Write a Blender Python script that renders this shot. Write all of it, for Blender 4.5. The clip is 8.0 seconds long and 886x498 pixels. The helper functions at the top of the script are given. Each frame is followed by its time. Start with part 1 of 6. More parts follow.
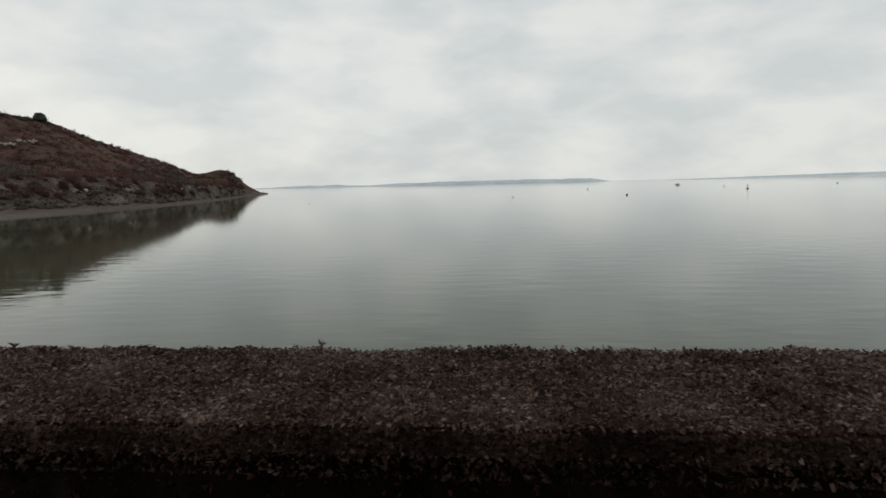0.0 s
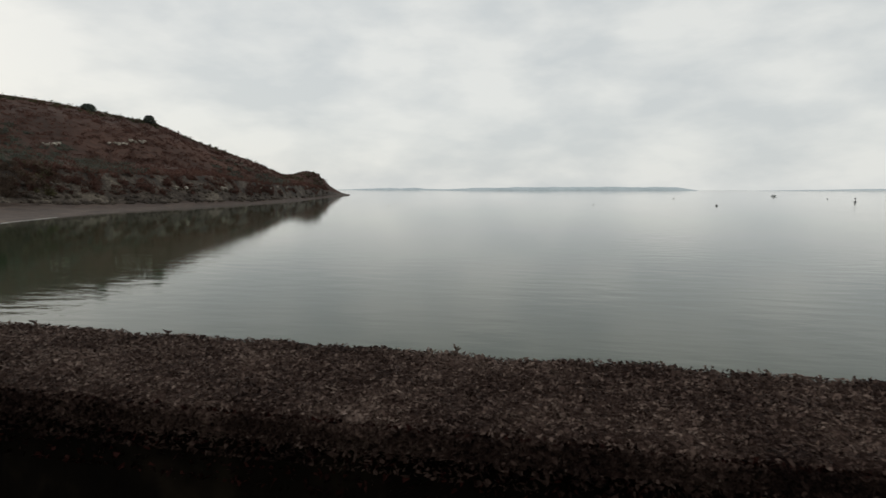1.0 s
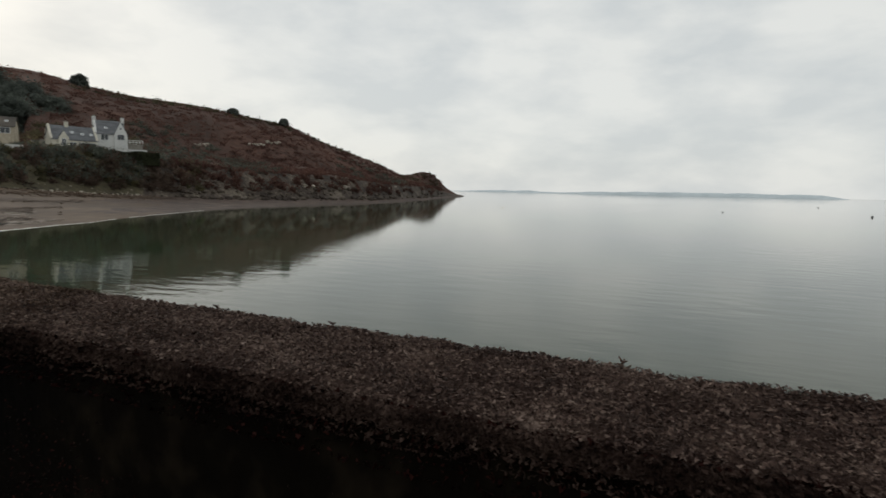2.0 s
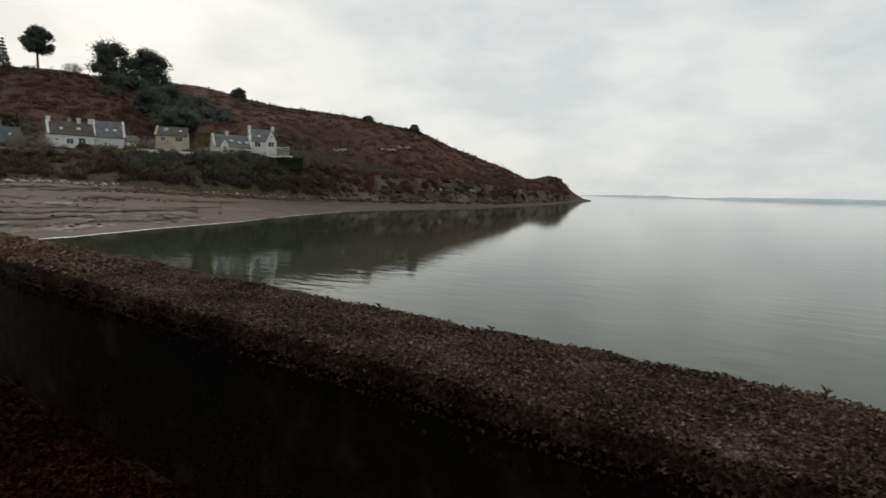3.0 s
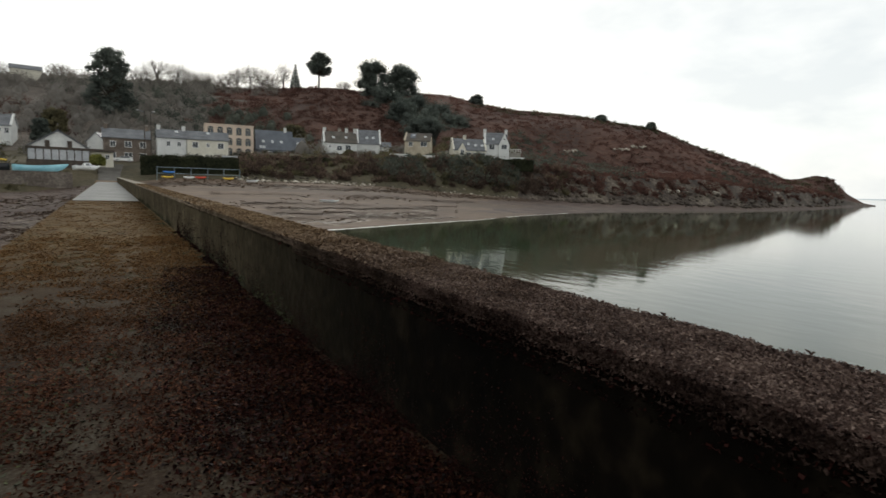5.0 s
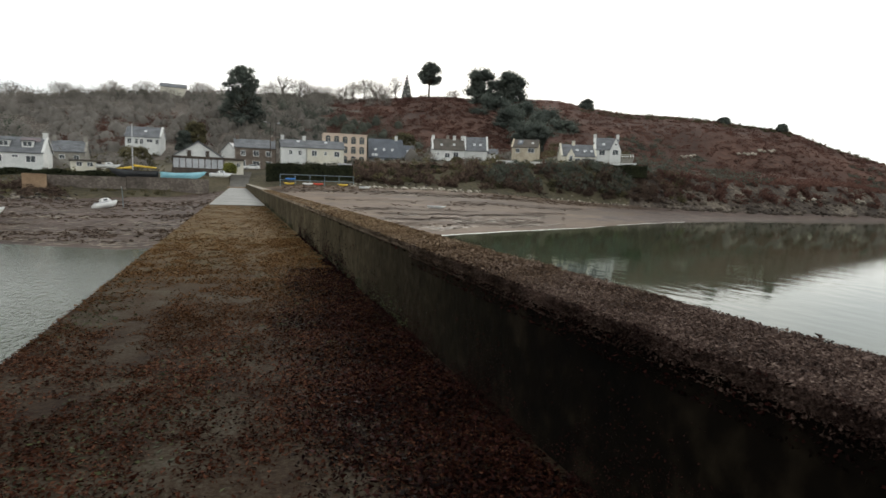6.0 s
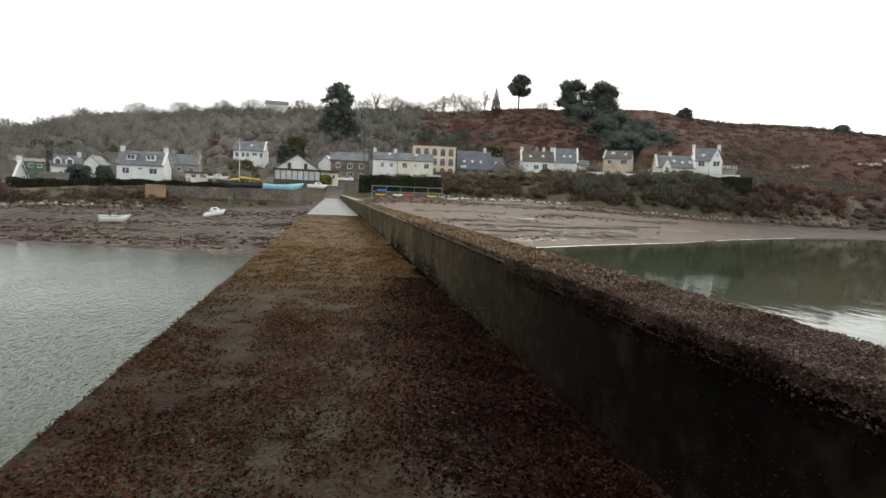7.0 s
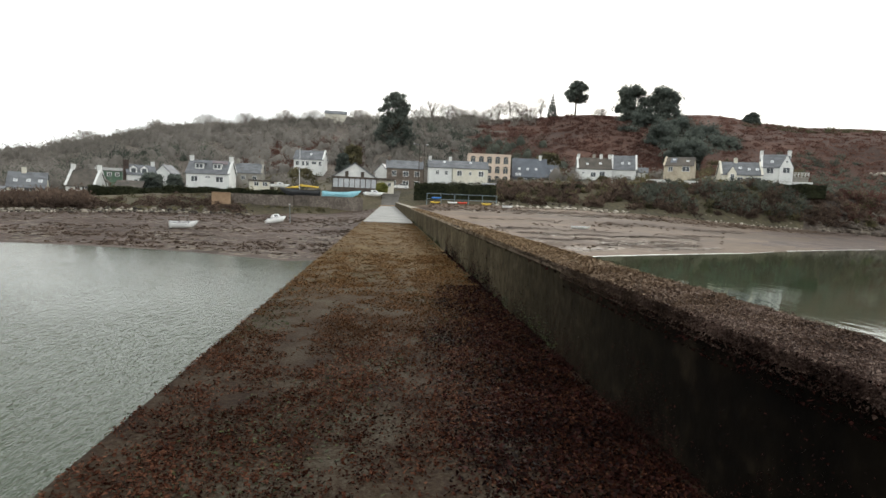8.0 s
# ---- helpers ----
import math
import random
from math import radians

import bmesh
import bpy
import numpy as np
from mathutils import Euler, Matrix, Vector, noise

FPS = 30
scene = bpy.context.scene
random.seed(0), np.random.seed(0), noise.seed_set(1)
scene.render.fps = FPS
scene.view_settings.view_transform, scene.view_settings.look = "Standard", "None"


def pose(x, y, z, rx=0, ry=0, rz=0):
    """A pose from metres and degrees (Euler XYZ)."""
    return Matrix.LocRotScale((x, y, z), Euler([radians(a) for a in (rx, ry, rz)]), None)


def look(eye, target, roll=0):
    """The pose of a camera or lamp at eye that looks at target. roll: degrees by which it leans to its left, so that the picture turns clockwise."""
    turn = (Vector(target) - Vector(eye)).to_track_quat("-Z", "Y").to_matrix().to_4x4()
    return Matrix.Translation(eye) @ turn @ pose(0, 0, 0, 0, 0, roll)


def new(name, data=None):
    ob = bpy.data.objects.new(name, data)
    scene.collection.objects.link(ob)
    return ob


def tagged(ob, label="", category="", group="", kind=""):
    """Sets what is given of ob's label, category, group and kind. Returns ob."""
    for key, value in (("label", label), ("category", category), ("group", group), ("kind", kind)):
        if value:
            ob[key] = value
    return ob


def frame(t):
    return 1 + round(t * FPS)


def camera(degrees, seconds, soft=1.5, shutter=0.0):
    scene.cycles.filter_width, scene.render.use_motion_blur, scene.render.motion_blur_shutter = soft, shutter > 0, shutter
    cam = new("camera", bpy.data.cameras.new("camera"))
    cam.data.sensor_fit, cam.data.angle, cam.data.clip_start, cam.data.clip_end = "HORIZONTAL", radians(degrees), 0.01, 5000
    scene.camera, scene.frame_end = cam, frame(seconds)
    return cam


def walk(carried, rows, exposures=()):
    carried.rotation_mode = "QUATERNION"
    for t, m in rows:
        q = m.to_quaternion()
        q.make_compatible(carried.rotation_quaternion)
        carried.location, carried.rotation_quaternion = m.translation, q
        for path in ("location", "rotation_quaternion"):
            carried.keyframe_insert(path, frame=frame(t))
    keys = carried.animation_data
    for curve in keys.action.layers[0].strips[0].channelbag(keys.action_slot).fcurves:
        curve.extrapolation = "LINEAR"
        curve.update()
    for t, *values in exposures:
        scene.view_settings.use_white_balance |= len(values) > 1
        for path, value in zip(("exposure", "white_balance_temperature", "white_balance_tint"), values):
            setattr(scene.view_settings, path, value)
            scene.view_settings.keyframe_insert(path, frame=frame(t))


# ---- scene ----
# ---------- camera ----------
cam = camera(76.2, 8.0, 1.5, 0.25)
EYE = 6.0
PATH = [
    # seconds, x, y, z, pitch, roll, yaw
    (0.0, 0.576, 0.270, 5.990, -6.60, -1.30, 5.20),
    (0.5, 0.459, 0.272, 5.995, -6.15, -0.45, 8.75),
    (1.0, 0.345, 0.265, 5.996, -6.05, 0.05, 12.85),
    (1.5, 0.245, 0.245, 5.998, -6.00, 0.70, 18.10),
    (3.0, 0.005, 0.160, 6.000, -5.88, 1.58, 36.65),
    (3.5, -0.060, 0.100, 6.002, -5.85, 1.60, 42.33),
    (4.0, -0.105, 0.050, 6.003, -6.15, 1.65, 47.90),
    (4.5, -0.140, -0.010, 6.004, -6.40, 1.78, 53.58),
    (6.0, -0.230, -0.140, 6.000, -6.15, 1.95, 69.95),
    (6.5, -0.255, -0.190, 6.000, -5.85, 2.20, 74.50),
    (7.0, -0.268, -0.232, 6.000, -5.30, 2.28, 78.75),
    (7.5, -0.266, -0.252, 6.001, -4.88, 2.30, 82.05),
    (8.0, -0.262, -0.250, 6.002, -4.75, 2.40, 84.25),
]
walk(cam, [(t, pose(x, y, z, 0, 0, yaw) @ pose(0, 0, 0, 90 + pitch) @ pose(0, 0, 0, 0, 0, roll))
           for t, x, y, z, pitch, roll, yaw in PATH],
     exposures=[(0.0, -0.05), (3.0, 0.0), (4.5, 0.25), (6.0, 0.83), (7.0, 1.12), (8.0, 1.24)])

# ---------- light: an overcast winter sky, brighter over the sea ----------
SUN_AZ, SUN_EL = 68.0, 24.0
world = bpy.data.worlds.new("overcast_sky")
scene.world = world
world.use_nodes = True
nt = world.node_tree
nt.nodes.clear()
N = nt.nodes.new


def link(a, b):
    nt.links.new(a, b)


w_out, w_bg = N("ShaderNodeOutputWorld"), N("ShaderNodeBackground")
sky = N("ShaderNodeTexSky")
sky.sky_type, sky.sun_disc = "NISHITA", False
sky.sun_elevation, sky.sun_rotation = radians(SUN_EL), radians(-SUN_AZ)
sky.air_density, sky.dust_density = 1.0, 2.0
coord, mapg = N("ShaderNodeTexCoord"), N("ShaderNodeMapping")
mapg.inputs["Scale"].default_value = (1.0, 1.0, 2.4)
cloud = N("ShaderNodeTexNoise")
cloud.inputs["Scale"].default_value, cloud.inputs["Detail"].default_value = 5.5, 9.0
cloud.inputs["Roughness"].default_value = 0.52
cloud.inputs["Distortion"].default_value = 0.1
ramp = N("ShaderNodeValToRGB")
ramp.color_ramp.elements[0].position, ramp.color_ramp.elements[0].color = 0.36, (6.55, 6.85, 6.85, 1)
ramp.color_ramp.elements[1].position, ramp.color_ramp.elements[1].color = 0.62, (8.2, 8.3, 8.0, 1)
mixs = N("ShaderNodeMix")
mixs.data_type = "RGBA"
mixs.inputs["Factor"].default_value = 0.92
link(coord.outputs["Generated"], mapg.inputs["Vector"])
link(mapg.outputs["Vector"], cloud.inputs["Vector"])
link(cloud.outputs["Fac"], ramp.inputs["Fac"])
link(sky.outputs["Color"], mixs.inputs["A"])
link(ramp.outputs["Color"], mixs.inputs["B"])
link(mixs.outputs["Result"], w_bg.inputs["Color"])
w_bg.inputs["Strength"].default_value = 0.1
link(w_bg.outputs["Background"], w_out.inputs["Surface"])

sun_data = bpy.data.lights.new("sun", "SUN")
sun_data.energy, sun_data.angle, sun_data.color = 0.7, radians(14), (1.0, 0.96, 0.9)
sun = new("sun", sun_data)
sun.matrix_world = look((0, 0, 60), (60 * math.sin(radians(SUN_AZ)), -60 * math.cos(radians(SUN_AZ)), 60 - 60 * math.tan(radians(SUN_EL))))


# ---------- helpers ----------
def rgba(c):
    return (*c, 1.0) if len(c) == 3 else c


def mat(name, low, high, rough=0.8, scale=1.0, fine=12.0, bump=0.15, third=None, spread=(0.35, 0.65), metal=0.0,
        island=0.0, per_object=0.0, stretch=(1, 1, 1), bump_dist=0.02, spec=0.3, far=None, reach=(-3.0, -15.0)):
    """A surface whose colour drifts between two or three tones at two scales, with fine relief."""
    m = bpy.data.materials.new(name)
    m.use_nodes = True
    t = m.node_tree
    b = t.nodes["Principled BSDF"]
    geo = t.nodes.new("ShaderNodeNewGeometry")
    mp = t.nodes.new("ShaderNodeMapping")
    mp.inputs["Scale"].default_value = stretch
    t.links.new(geo.outputs["Position"], mp.inputs["Vector"])
    n1, n2 = t.nodes.new("ShaderNodeTexNoise"), t.nodes.new("ShaderNodeTexNoise")
    n1.inputs["Scale"].default_value, n1.inputs["Detail"].default_value = scale, 5.0
    n2.inputs["Scale"].default_value, n2.inputs["Detail"].default_value = fine, 6.0
    for n in (n1, n2):
        t.links.new(mp.outputs["Vector"], n.inputs["Vector"])
    mx = t.nodes.new("ShaderNodeMath")
    mx.operation = "MULTIPLY_ADD"
    mx.inputs[1].default_value = 0.45
    t.links.new(n2.outputs["Fac"], mx.inputs[0])
    s = t.nodes.new("ShaderNodeMath")
    s.operation = "MULTIPLY"
    s.inputs[1].default_value = 0.55
    t.links.new(n1.outputs["Fac"], s.inputs[0])
    t.links.new(s.outputs[0], mx.inputs[2])
    fac = mx.outputs[0]
    for amount, src in ((island, geo.outputs["Random Per Island"]), (per_object, None)):
        if amount:
            if src is None:
                info = t.nodes.new("ShaderNodeObjectInfo")
                src = info.outputs["Random"]
            a = t.nodes.new("ShaderNodeMath")
            a.operation = "SUBTRACT"
            a.inputs[1].default_value = 0.5
            t.links.new(src, a.inputs[0])
            c = t.nodes.new("ShaderNodeMath")
            c.operation = "MULTIPLY_ADD"
            c.inputs[1].default_value = amount
            t.links.new(a.outputs[0], c.inputs[0])
            t.links.new(fac, c.inputs[2])
            fac = c.outputs[0]
    r = t.nodes.new("ShaderNodeValToRGB")
    e = r.color_ramp.elements
    e[0].position, e[0].color = spread[0], rgba(low)
    e[1].position, e[1].color = spread[1], rgba(high)
    if third:
        k = e.new(0.5 * (spread[0] + spread[1]))
        k.color = rgba(third)
    t.links.new(fac, r.inputs["Fac"])
    colour = r.outputs["Color"]
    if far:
        # the far stretch has tones of its own, blended in along x
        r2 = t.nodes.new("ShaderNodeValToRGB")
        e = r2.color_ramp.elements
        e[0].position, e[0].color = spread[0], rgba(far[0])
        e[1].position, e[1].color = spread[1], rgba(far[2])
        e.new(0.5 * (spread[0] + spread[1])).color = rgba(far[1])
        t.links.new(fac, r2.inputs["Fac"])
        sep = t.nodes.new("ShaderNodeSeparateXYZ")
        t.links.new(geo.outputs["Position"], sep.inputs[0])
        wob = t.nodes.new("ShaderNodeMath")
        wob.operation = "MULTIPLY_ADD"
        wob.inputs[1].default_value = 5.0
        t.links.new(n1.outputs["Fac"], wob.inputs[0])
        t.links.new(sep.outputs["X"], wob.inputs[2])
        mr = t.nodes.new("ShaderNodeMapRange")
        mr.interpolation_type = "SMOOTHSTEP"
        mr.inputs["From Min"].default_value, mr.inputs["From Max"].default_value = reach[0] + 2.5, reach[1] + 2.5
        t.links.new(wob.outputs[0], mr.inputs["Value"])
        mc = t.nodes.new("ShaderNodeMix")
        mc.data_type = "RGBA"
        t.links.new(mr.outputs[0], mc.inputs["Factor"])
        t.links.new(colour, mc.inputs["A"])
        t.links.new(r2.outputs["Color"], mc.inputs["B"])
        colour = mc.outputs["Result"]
    t.links.new(colour, b.inputs["Base Color"])
    b.inputs["Roughness"].default_value, b.inputs["Metallic"].default_value = rough, metal
    b.inputs["Specular IOR Level"].default_value = spec
    if bump:
        bp = t.nodes.new("ShaderNodeBump")
        bp.inputs["Strength"].default_value, bp.inputs["Distance"].default_value = bump, bump_dist
        t.links.new(n2.outputs["Fac"], bp.inputs["Height"])
        t.links.new(bp.outputs["Normal"], b.inputs["Normal"])
    return m


def leafy(m, share=0.5):
    """Lets light through thin leaves and twigs: part of it is scattered on the far side."""
    t = m.node_tree
    b, out = t.nodes["Principled BSDF"], t.nodes["Material Output"]
    tr, mix = t.nodes.new("ShaderNodeBsdfTranslucent"), t.nodes.new("ShaderNodeMixShader")
    mix.inputs[0].default_value = share
    t.links.new(b.inputs["Base Color"].links[0].from_socket, tr.inputs["Color"])
    t.links.new(b.outputs[0], mix.inputs[1])
    t.links.new(tr.outputs[0], mix.inputs[2])
    t.links.new(mix.outputs[0], out.inputs["Surface"])
    return m


def mesh_ob(name, bm, material, smooth=False):
    me = bpy.data.meshes.new(name)
    bm.to_mesh(me)
    bm.free()
    for m in (material if isinstance(material, (list, tuple)) else [material]):
        me.materials.append(m)
    if smooth:
        me.polygons.foreach_set("use_smooth", [True] * len(me.polygons))
    return new(name, me)


def part(name, bm, material, parent, label="", smooth=False):
    ob = mesh_ob(name, bm, material, smooth)
    ob.parent = parent
    if label:
        ob["label"] = label
    return ob


def raw_mesh(name, verts, faces, material, smooth=False):
    """A mesh from numpy arrays of corners and equal-sided faces."""
    me = bpy.data.meshes.new(name)
    verts, faces = np.asarray(verts, np.float32), np.asarray(faces, np.int32)
    k = faces.shape[1]
    me.vertices.add(len(verts))
    me.vertices.foreach_set("co", verts.ravel())
    me.loops.add(faces.size)
    me.loops.foreach_set("vertex_index", faces.ravel())
    me.polygons.add(len(faces))
    me.polygons.foreach_set("loop_start", np.arange(0, faces.size, k, dtype=np.int32))
    if smooth:
        me.polygons.foreach_set("use_smooth", np.ones(len(faces), bool))
    me.update(calc_edges=True)
    for m in (material if isinstance(material, (list, tuple)) else [material]):
        me.materials.append(m)
    return me


def box(bm, x0, x1, y0, y1, z0, z1, m=None):
    """A box between two corners, turned by m."""
    v = [bm.verts.new(Vector(c) if m is None else m @ Vector(c)) for c in
         ((x0, y0, z0), (x1, y0, z0), (x1, y1, z0), (x0, y1, z0), (x0, y0, z1), (x1, y0, z1), (x1, y1, z1), (x0, y1, z1))]
    for f in ((3, 2, 1, 0), (4, 5, 6, 7), (0, 1, 5, 4), (1, 2, 6, 5), (2, 3, 7, 6), (3, 0, 4, 7)):
        bm.faces.new([v[i] for i in f])
    return v


def bevel_box(bm, x0, x1, y0, y1, z0, z1, b=0.03):
    """A box with bevelled edges."""
    tmp = bmesh.new()
    box(tmp, x0, x1, y0, y1, z0, z1)
    bmesh.ops.bevel(tmp, geom=tmp.edges[:], offset=b, segments=2, affect="EDGES", profile=0.5)
    me = bpy.data.meshes.new("t")
    tmp.to_mesh(me)
    tmp.free()
    bm.from_mesh(me)
    bpy.data.meshes.remove(me)


def tube(bm, a, b, r0, r1=None, sides=8):
    """A tapered round bar from a to b."""
    a, b = Vector(a), Vector(b)
    r1 = r0 if r1 is None else r1
    q = (b - a).to_track_quat("Z", "Y")
    rings = []
    for p, r in ((a, r0), (b, r1)):
        rings.append([bm.verts.new(p + q @ Vector((r * math.cos(2 * math.pi * i / sides), r * math.sin(2 * math.pi * i / sides), 0)))
                      for i in range(sides)])
    for i in range(sides):
        j = (i + 1) % sides
        bm.faces.new((rings[0][i], rings[0][j], rings[1][j], rings[1][i]))
    bm.faces.new(rings[0][::-1])
    bm.faces.new(rings[1])


def empty(name, m, label="", category="", group="", kind=""):
    ob = new(name)
    ob.empty_display_size = 0.5
    ob.matrix_world = m
    return tagged(ob, label, category, group, kind)


def bearing(az, d):
    """The place d metres from the camera's stand in the compass direction az, counted from the wall's normal towards the land."""
    return -d * math.sin(radians(az)), d * math.cos(radians(az))


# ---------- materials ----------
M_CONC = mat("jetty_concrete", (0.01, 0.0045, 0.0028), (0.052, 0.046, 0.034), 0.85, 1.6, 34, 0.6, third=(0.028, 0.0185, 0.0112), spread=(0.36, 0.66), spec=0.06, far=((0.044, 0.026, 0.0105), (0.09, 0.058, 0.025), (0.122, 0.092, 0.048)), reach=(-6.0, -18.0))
M_CONC_PALE = mat("pale_concrete", (0.0867, 0.0867, 0.08092), (0.2081, 0.2081, 0.1965), 0.55, 0.5, 10, 0.2)
# Near tones are painted almost black for the shade on the wall's inner face.
M_WALL = mat("stained_shaded_wall", (0.0014, 0.0011, 0.0007), (0.014, 0.0105, 0.0065), 0.95, 1.5, 9.0, 0.8, third=(0.0036, 0.0026, 0.0016), spread=(0.37, 0.68), stretch=(1, 1, 0.8), spec=0.04, far=((0.027, 0.0215, 0.012), (0.06, 0.048, 0.028), (0.112, 0.091, 0.059)), reach=(-3.0, -12.5))
M_WALLTOP = mat("wall_coping", (0.1, 0.085, 0.06), (0.26, 0.23, 0.18), 0.85, 1.5, 30, 0.4)
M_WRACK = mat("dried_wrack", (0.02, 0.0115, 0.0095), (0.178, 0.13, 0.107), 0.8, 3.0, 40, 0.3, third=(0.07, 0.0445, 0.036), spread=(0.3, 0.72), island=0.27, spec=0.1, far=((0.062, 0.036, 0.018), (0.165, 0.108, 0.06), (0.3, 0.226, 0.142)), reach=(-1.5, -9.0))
M_WRACK_RED = mat("red_brown_wrack", (0.009, 0.0025, 0.0015), (0.12, 0.056, 0.034), 0.9, 1.2, 40, 0.0, third=(0.042, 0.0142, 0.0072), spread=(0.33, 0.72), island=0.3, spec=0.05, far=((0.062, 0.029, 0.01), (0.125, 0.067, 0.026), (0.172, 0.106, 0.05)), reach=(-4.0, -14.0))
# Darker wrack tones for the wall's foot and inner edge.
M_WRACK_DARK = mat("damp_wrack", (0.003, 0.0009, 0.0007), (0.03, 0.0095, 0.0075), 0.6, 1.2, 40, 0.0, third=(0.0095, 0.0027, 0.0019), island=0.45, spec=0.04)
M_MOSS = mat("green_algae", (0.013, 0.016, 0.005), (0.048, 0.055, 0.02), 0.9, 2, 20, 0.0, third=(0.027, 0.033, 0.011), island=0.3)
M_SAND = mat("beach_sand", (0.042, 0.026, 0.0155), (0.128, 0.087, 0.056), 0.85, 0.09, 1.6, 0.4, third=(0.08, 0.052, 0.0325), stretch=(0.9, 0.22, 1), bump_dist=0.1)
M_MUD = mat("weedy_mudflat", (0.03, 0.0175, 0.0128), (0.098, 0.066, 0.05), 0.8, 0.35, 6.0, 0.8, third=(0.06, 0.038, 0.0285), spread=(0.38, 0.66), stretch=(1, 0.5, 1), bump_dist=0.1)
M_SLOPE = mat("bracken_slope", (0.031, 0.0165, 0.0115), (0.097, 0.048, 0.034), 0.95, 0.03, 0.5, 0.5, third=(0.057, 0.029, 0.0205), bump_dist=0.5)
M_WOODFLOOR = mat("wood_floor", (0.05, 0.041, 0.033), (0.135, 0.113, 0.095), 0.95, 0.03, 0.5, 0.5, third=(0.085, 0.07, 0.058), bump_dist=0.5)
M_GRASS = mat("rough_grass", (0.034, 0.029, 0.017), (0.096, 0.077, 0.047), 0.95, 0.08, 1.0, 0.4, third=(0.06, 0.051, 0.029), bump_dist=0.3)
M_ROCK = mat("shore_rock", (0.025, 0.02, 0.016), (0.19, 0.165, 0.135), 0.9, 0.25, 2.5, 0.6, third=(0.075, 0.062, 0.05), bump_dist=0.2, island=0.45)
M_CLIFF = mat("dark_cliff_rock", (0.018, 0.014, 0.011), (0.16, 0.135, 0.105), 0.9, 0.12, 1.2, 0.6, third=(0.05, 0.038, 0.03), bump_dist=0.3)
M_WHITE = mat("white_render", (0.504, 0.5124, 0.504), (0.6888, 0.6888, 0.6636), 0.8, 0.4, 3, 0.05)
M_CREAM = mat("cream_render", (0.4988, 0.473, 0.3956), (0.6708, 0.6364, 0.5418), 0.8, 0.4, 3, 0.05)
M_PEACH = mat("peach_render", (0.48, 0.38, 0.3), (0.6, 0.49, 0.4), 0.8, 0.3, 3, 0.05)
M_BEIGE = mat("beige_stone", (0.27, 0.23, 0.17), (0.5, 0.44, 0.34), 0.85, 0.5, 4, 0.2)
M_BROWN = mat("dark_rubble_stone", (0.07, 0.055, 0.045), (0.2, 0.16, 0.13), 0.85, 0.7, 5, 0.3)
M_GREYST = mat("grey_stone", (0.16, 0.15, 0.13), (0.34, 0.32, 0.28), 0.85, 0.6, 5, 0.2)
M_SLATE = mat("slate", (0.06, 0.0636, 0.0696), (0.162, 0.168, 0.18), 0.6, 0.5, 8, 0.2, stretch=(1, 1, 3))
M_SLATE_D = mat("mossy_slate", (0.033, 0.0297, 0.02475), (0.1072, 0.09075, 0.07425), 0.7, 0.5, 6, 0.25)
M_BLUEROOF = mat("blue_grey_slate", (0.055, 0.062, 0.076), (0.115, 0.128, 0.15), 0.55, 0.4, 8, 0.2)
M_GLASS = mat("window_glass", (0.03, 0.034, 0.038), (0.09, 0.1, 0.11), 0.08, 0.5, 2, 0.0)
M_FRAME = mat("window_paint", (0.62, 0.63, 0.62), (0.8, 0.8, 0.78), 0.5, 1, 5, 0.0)
M_DARKWOOD = mat("dark_timber", (0.03, 0.024, 0.02), (0.09, 0.07, 0.055), 0.7, 1, 9, 0.2)


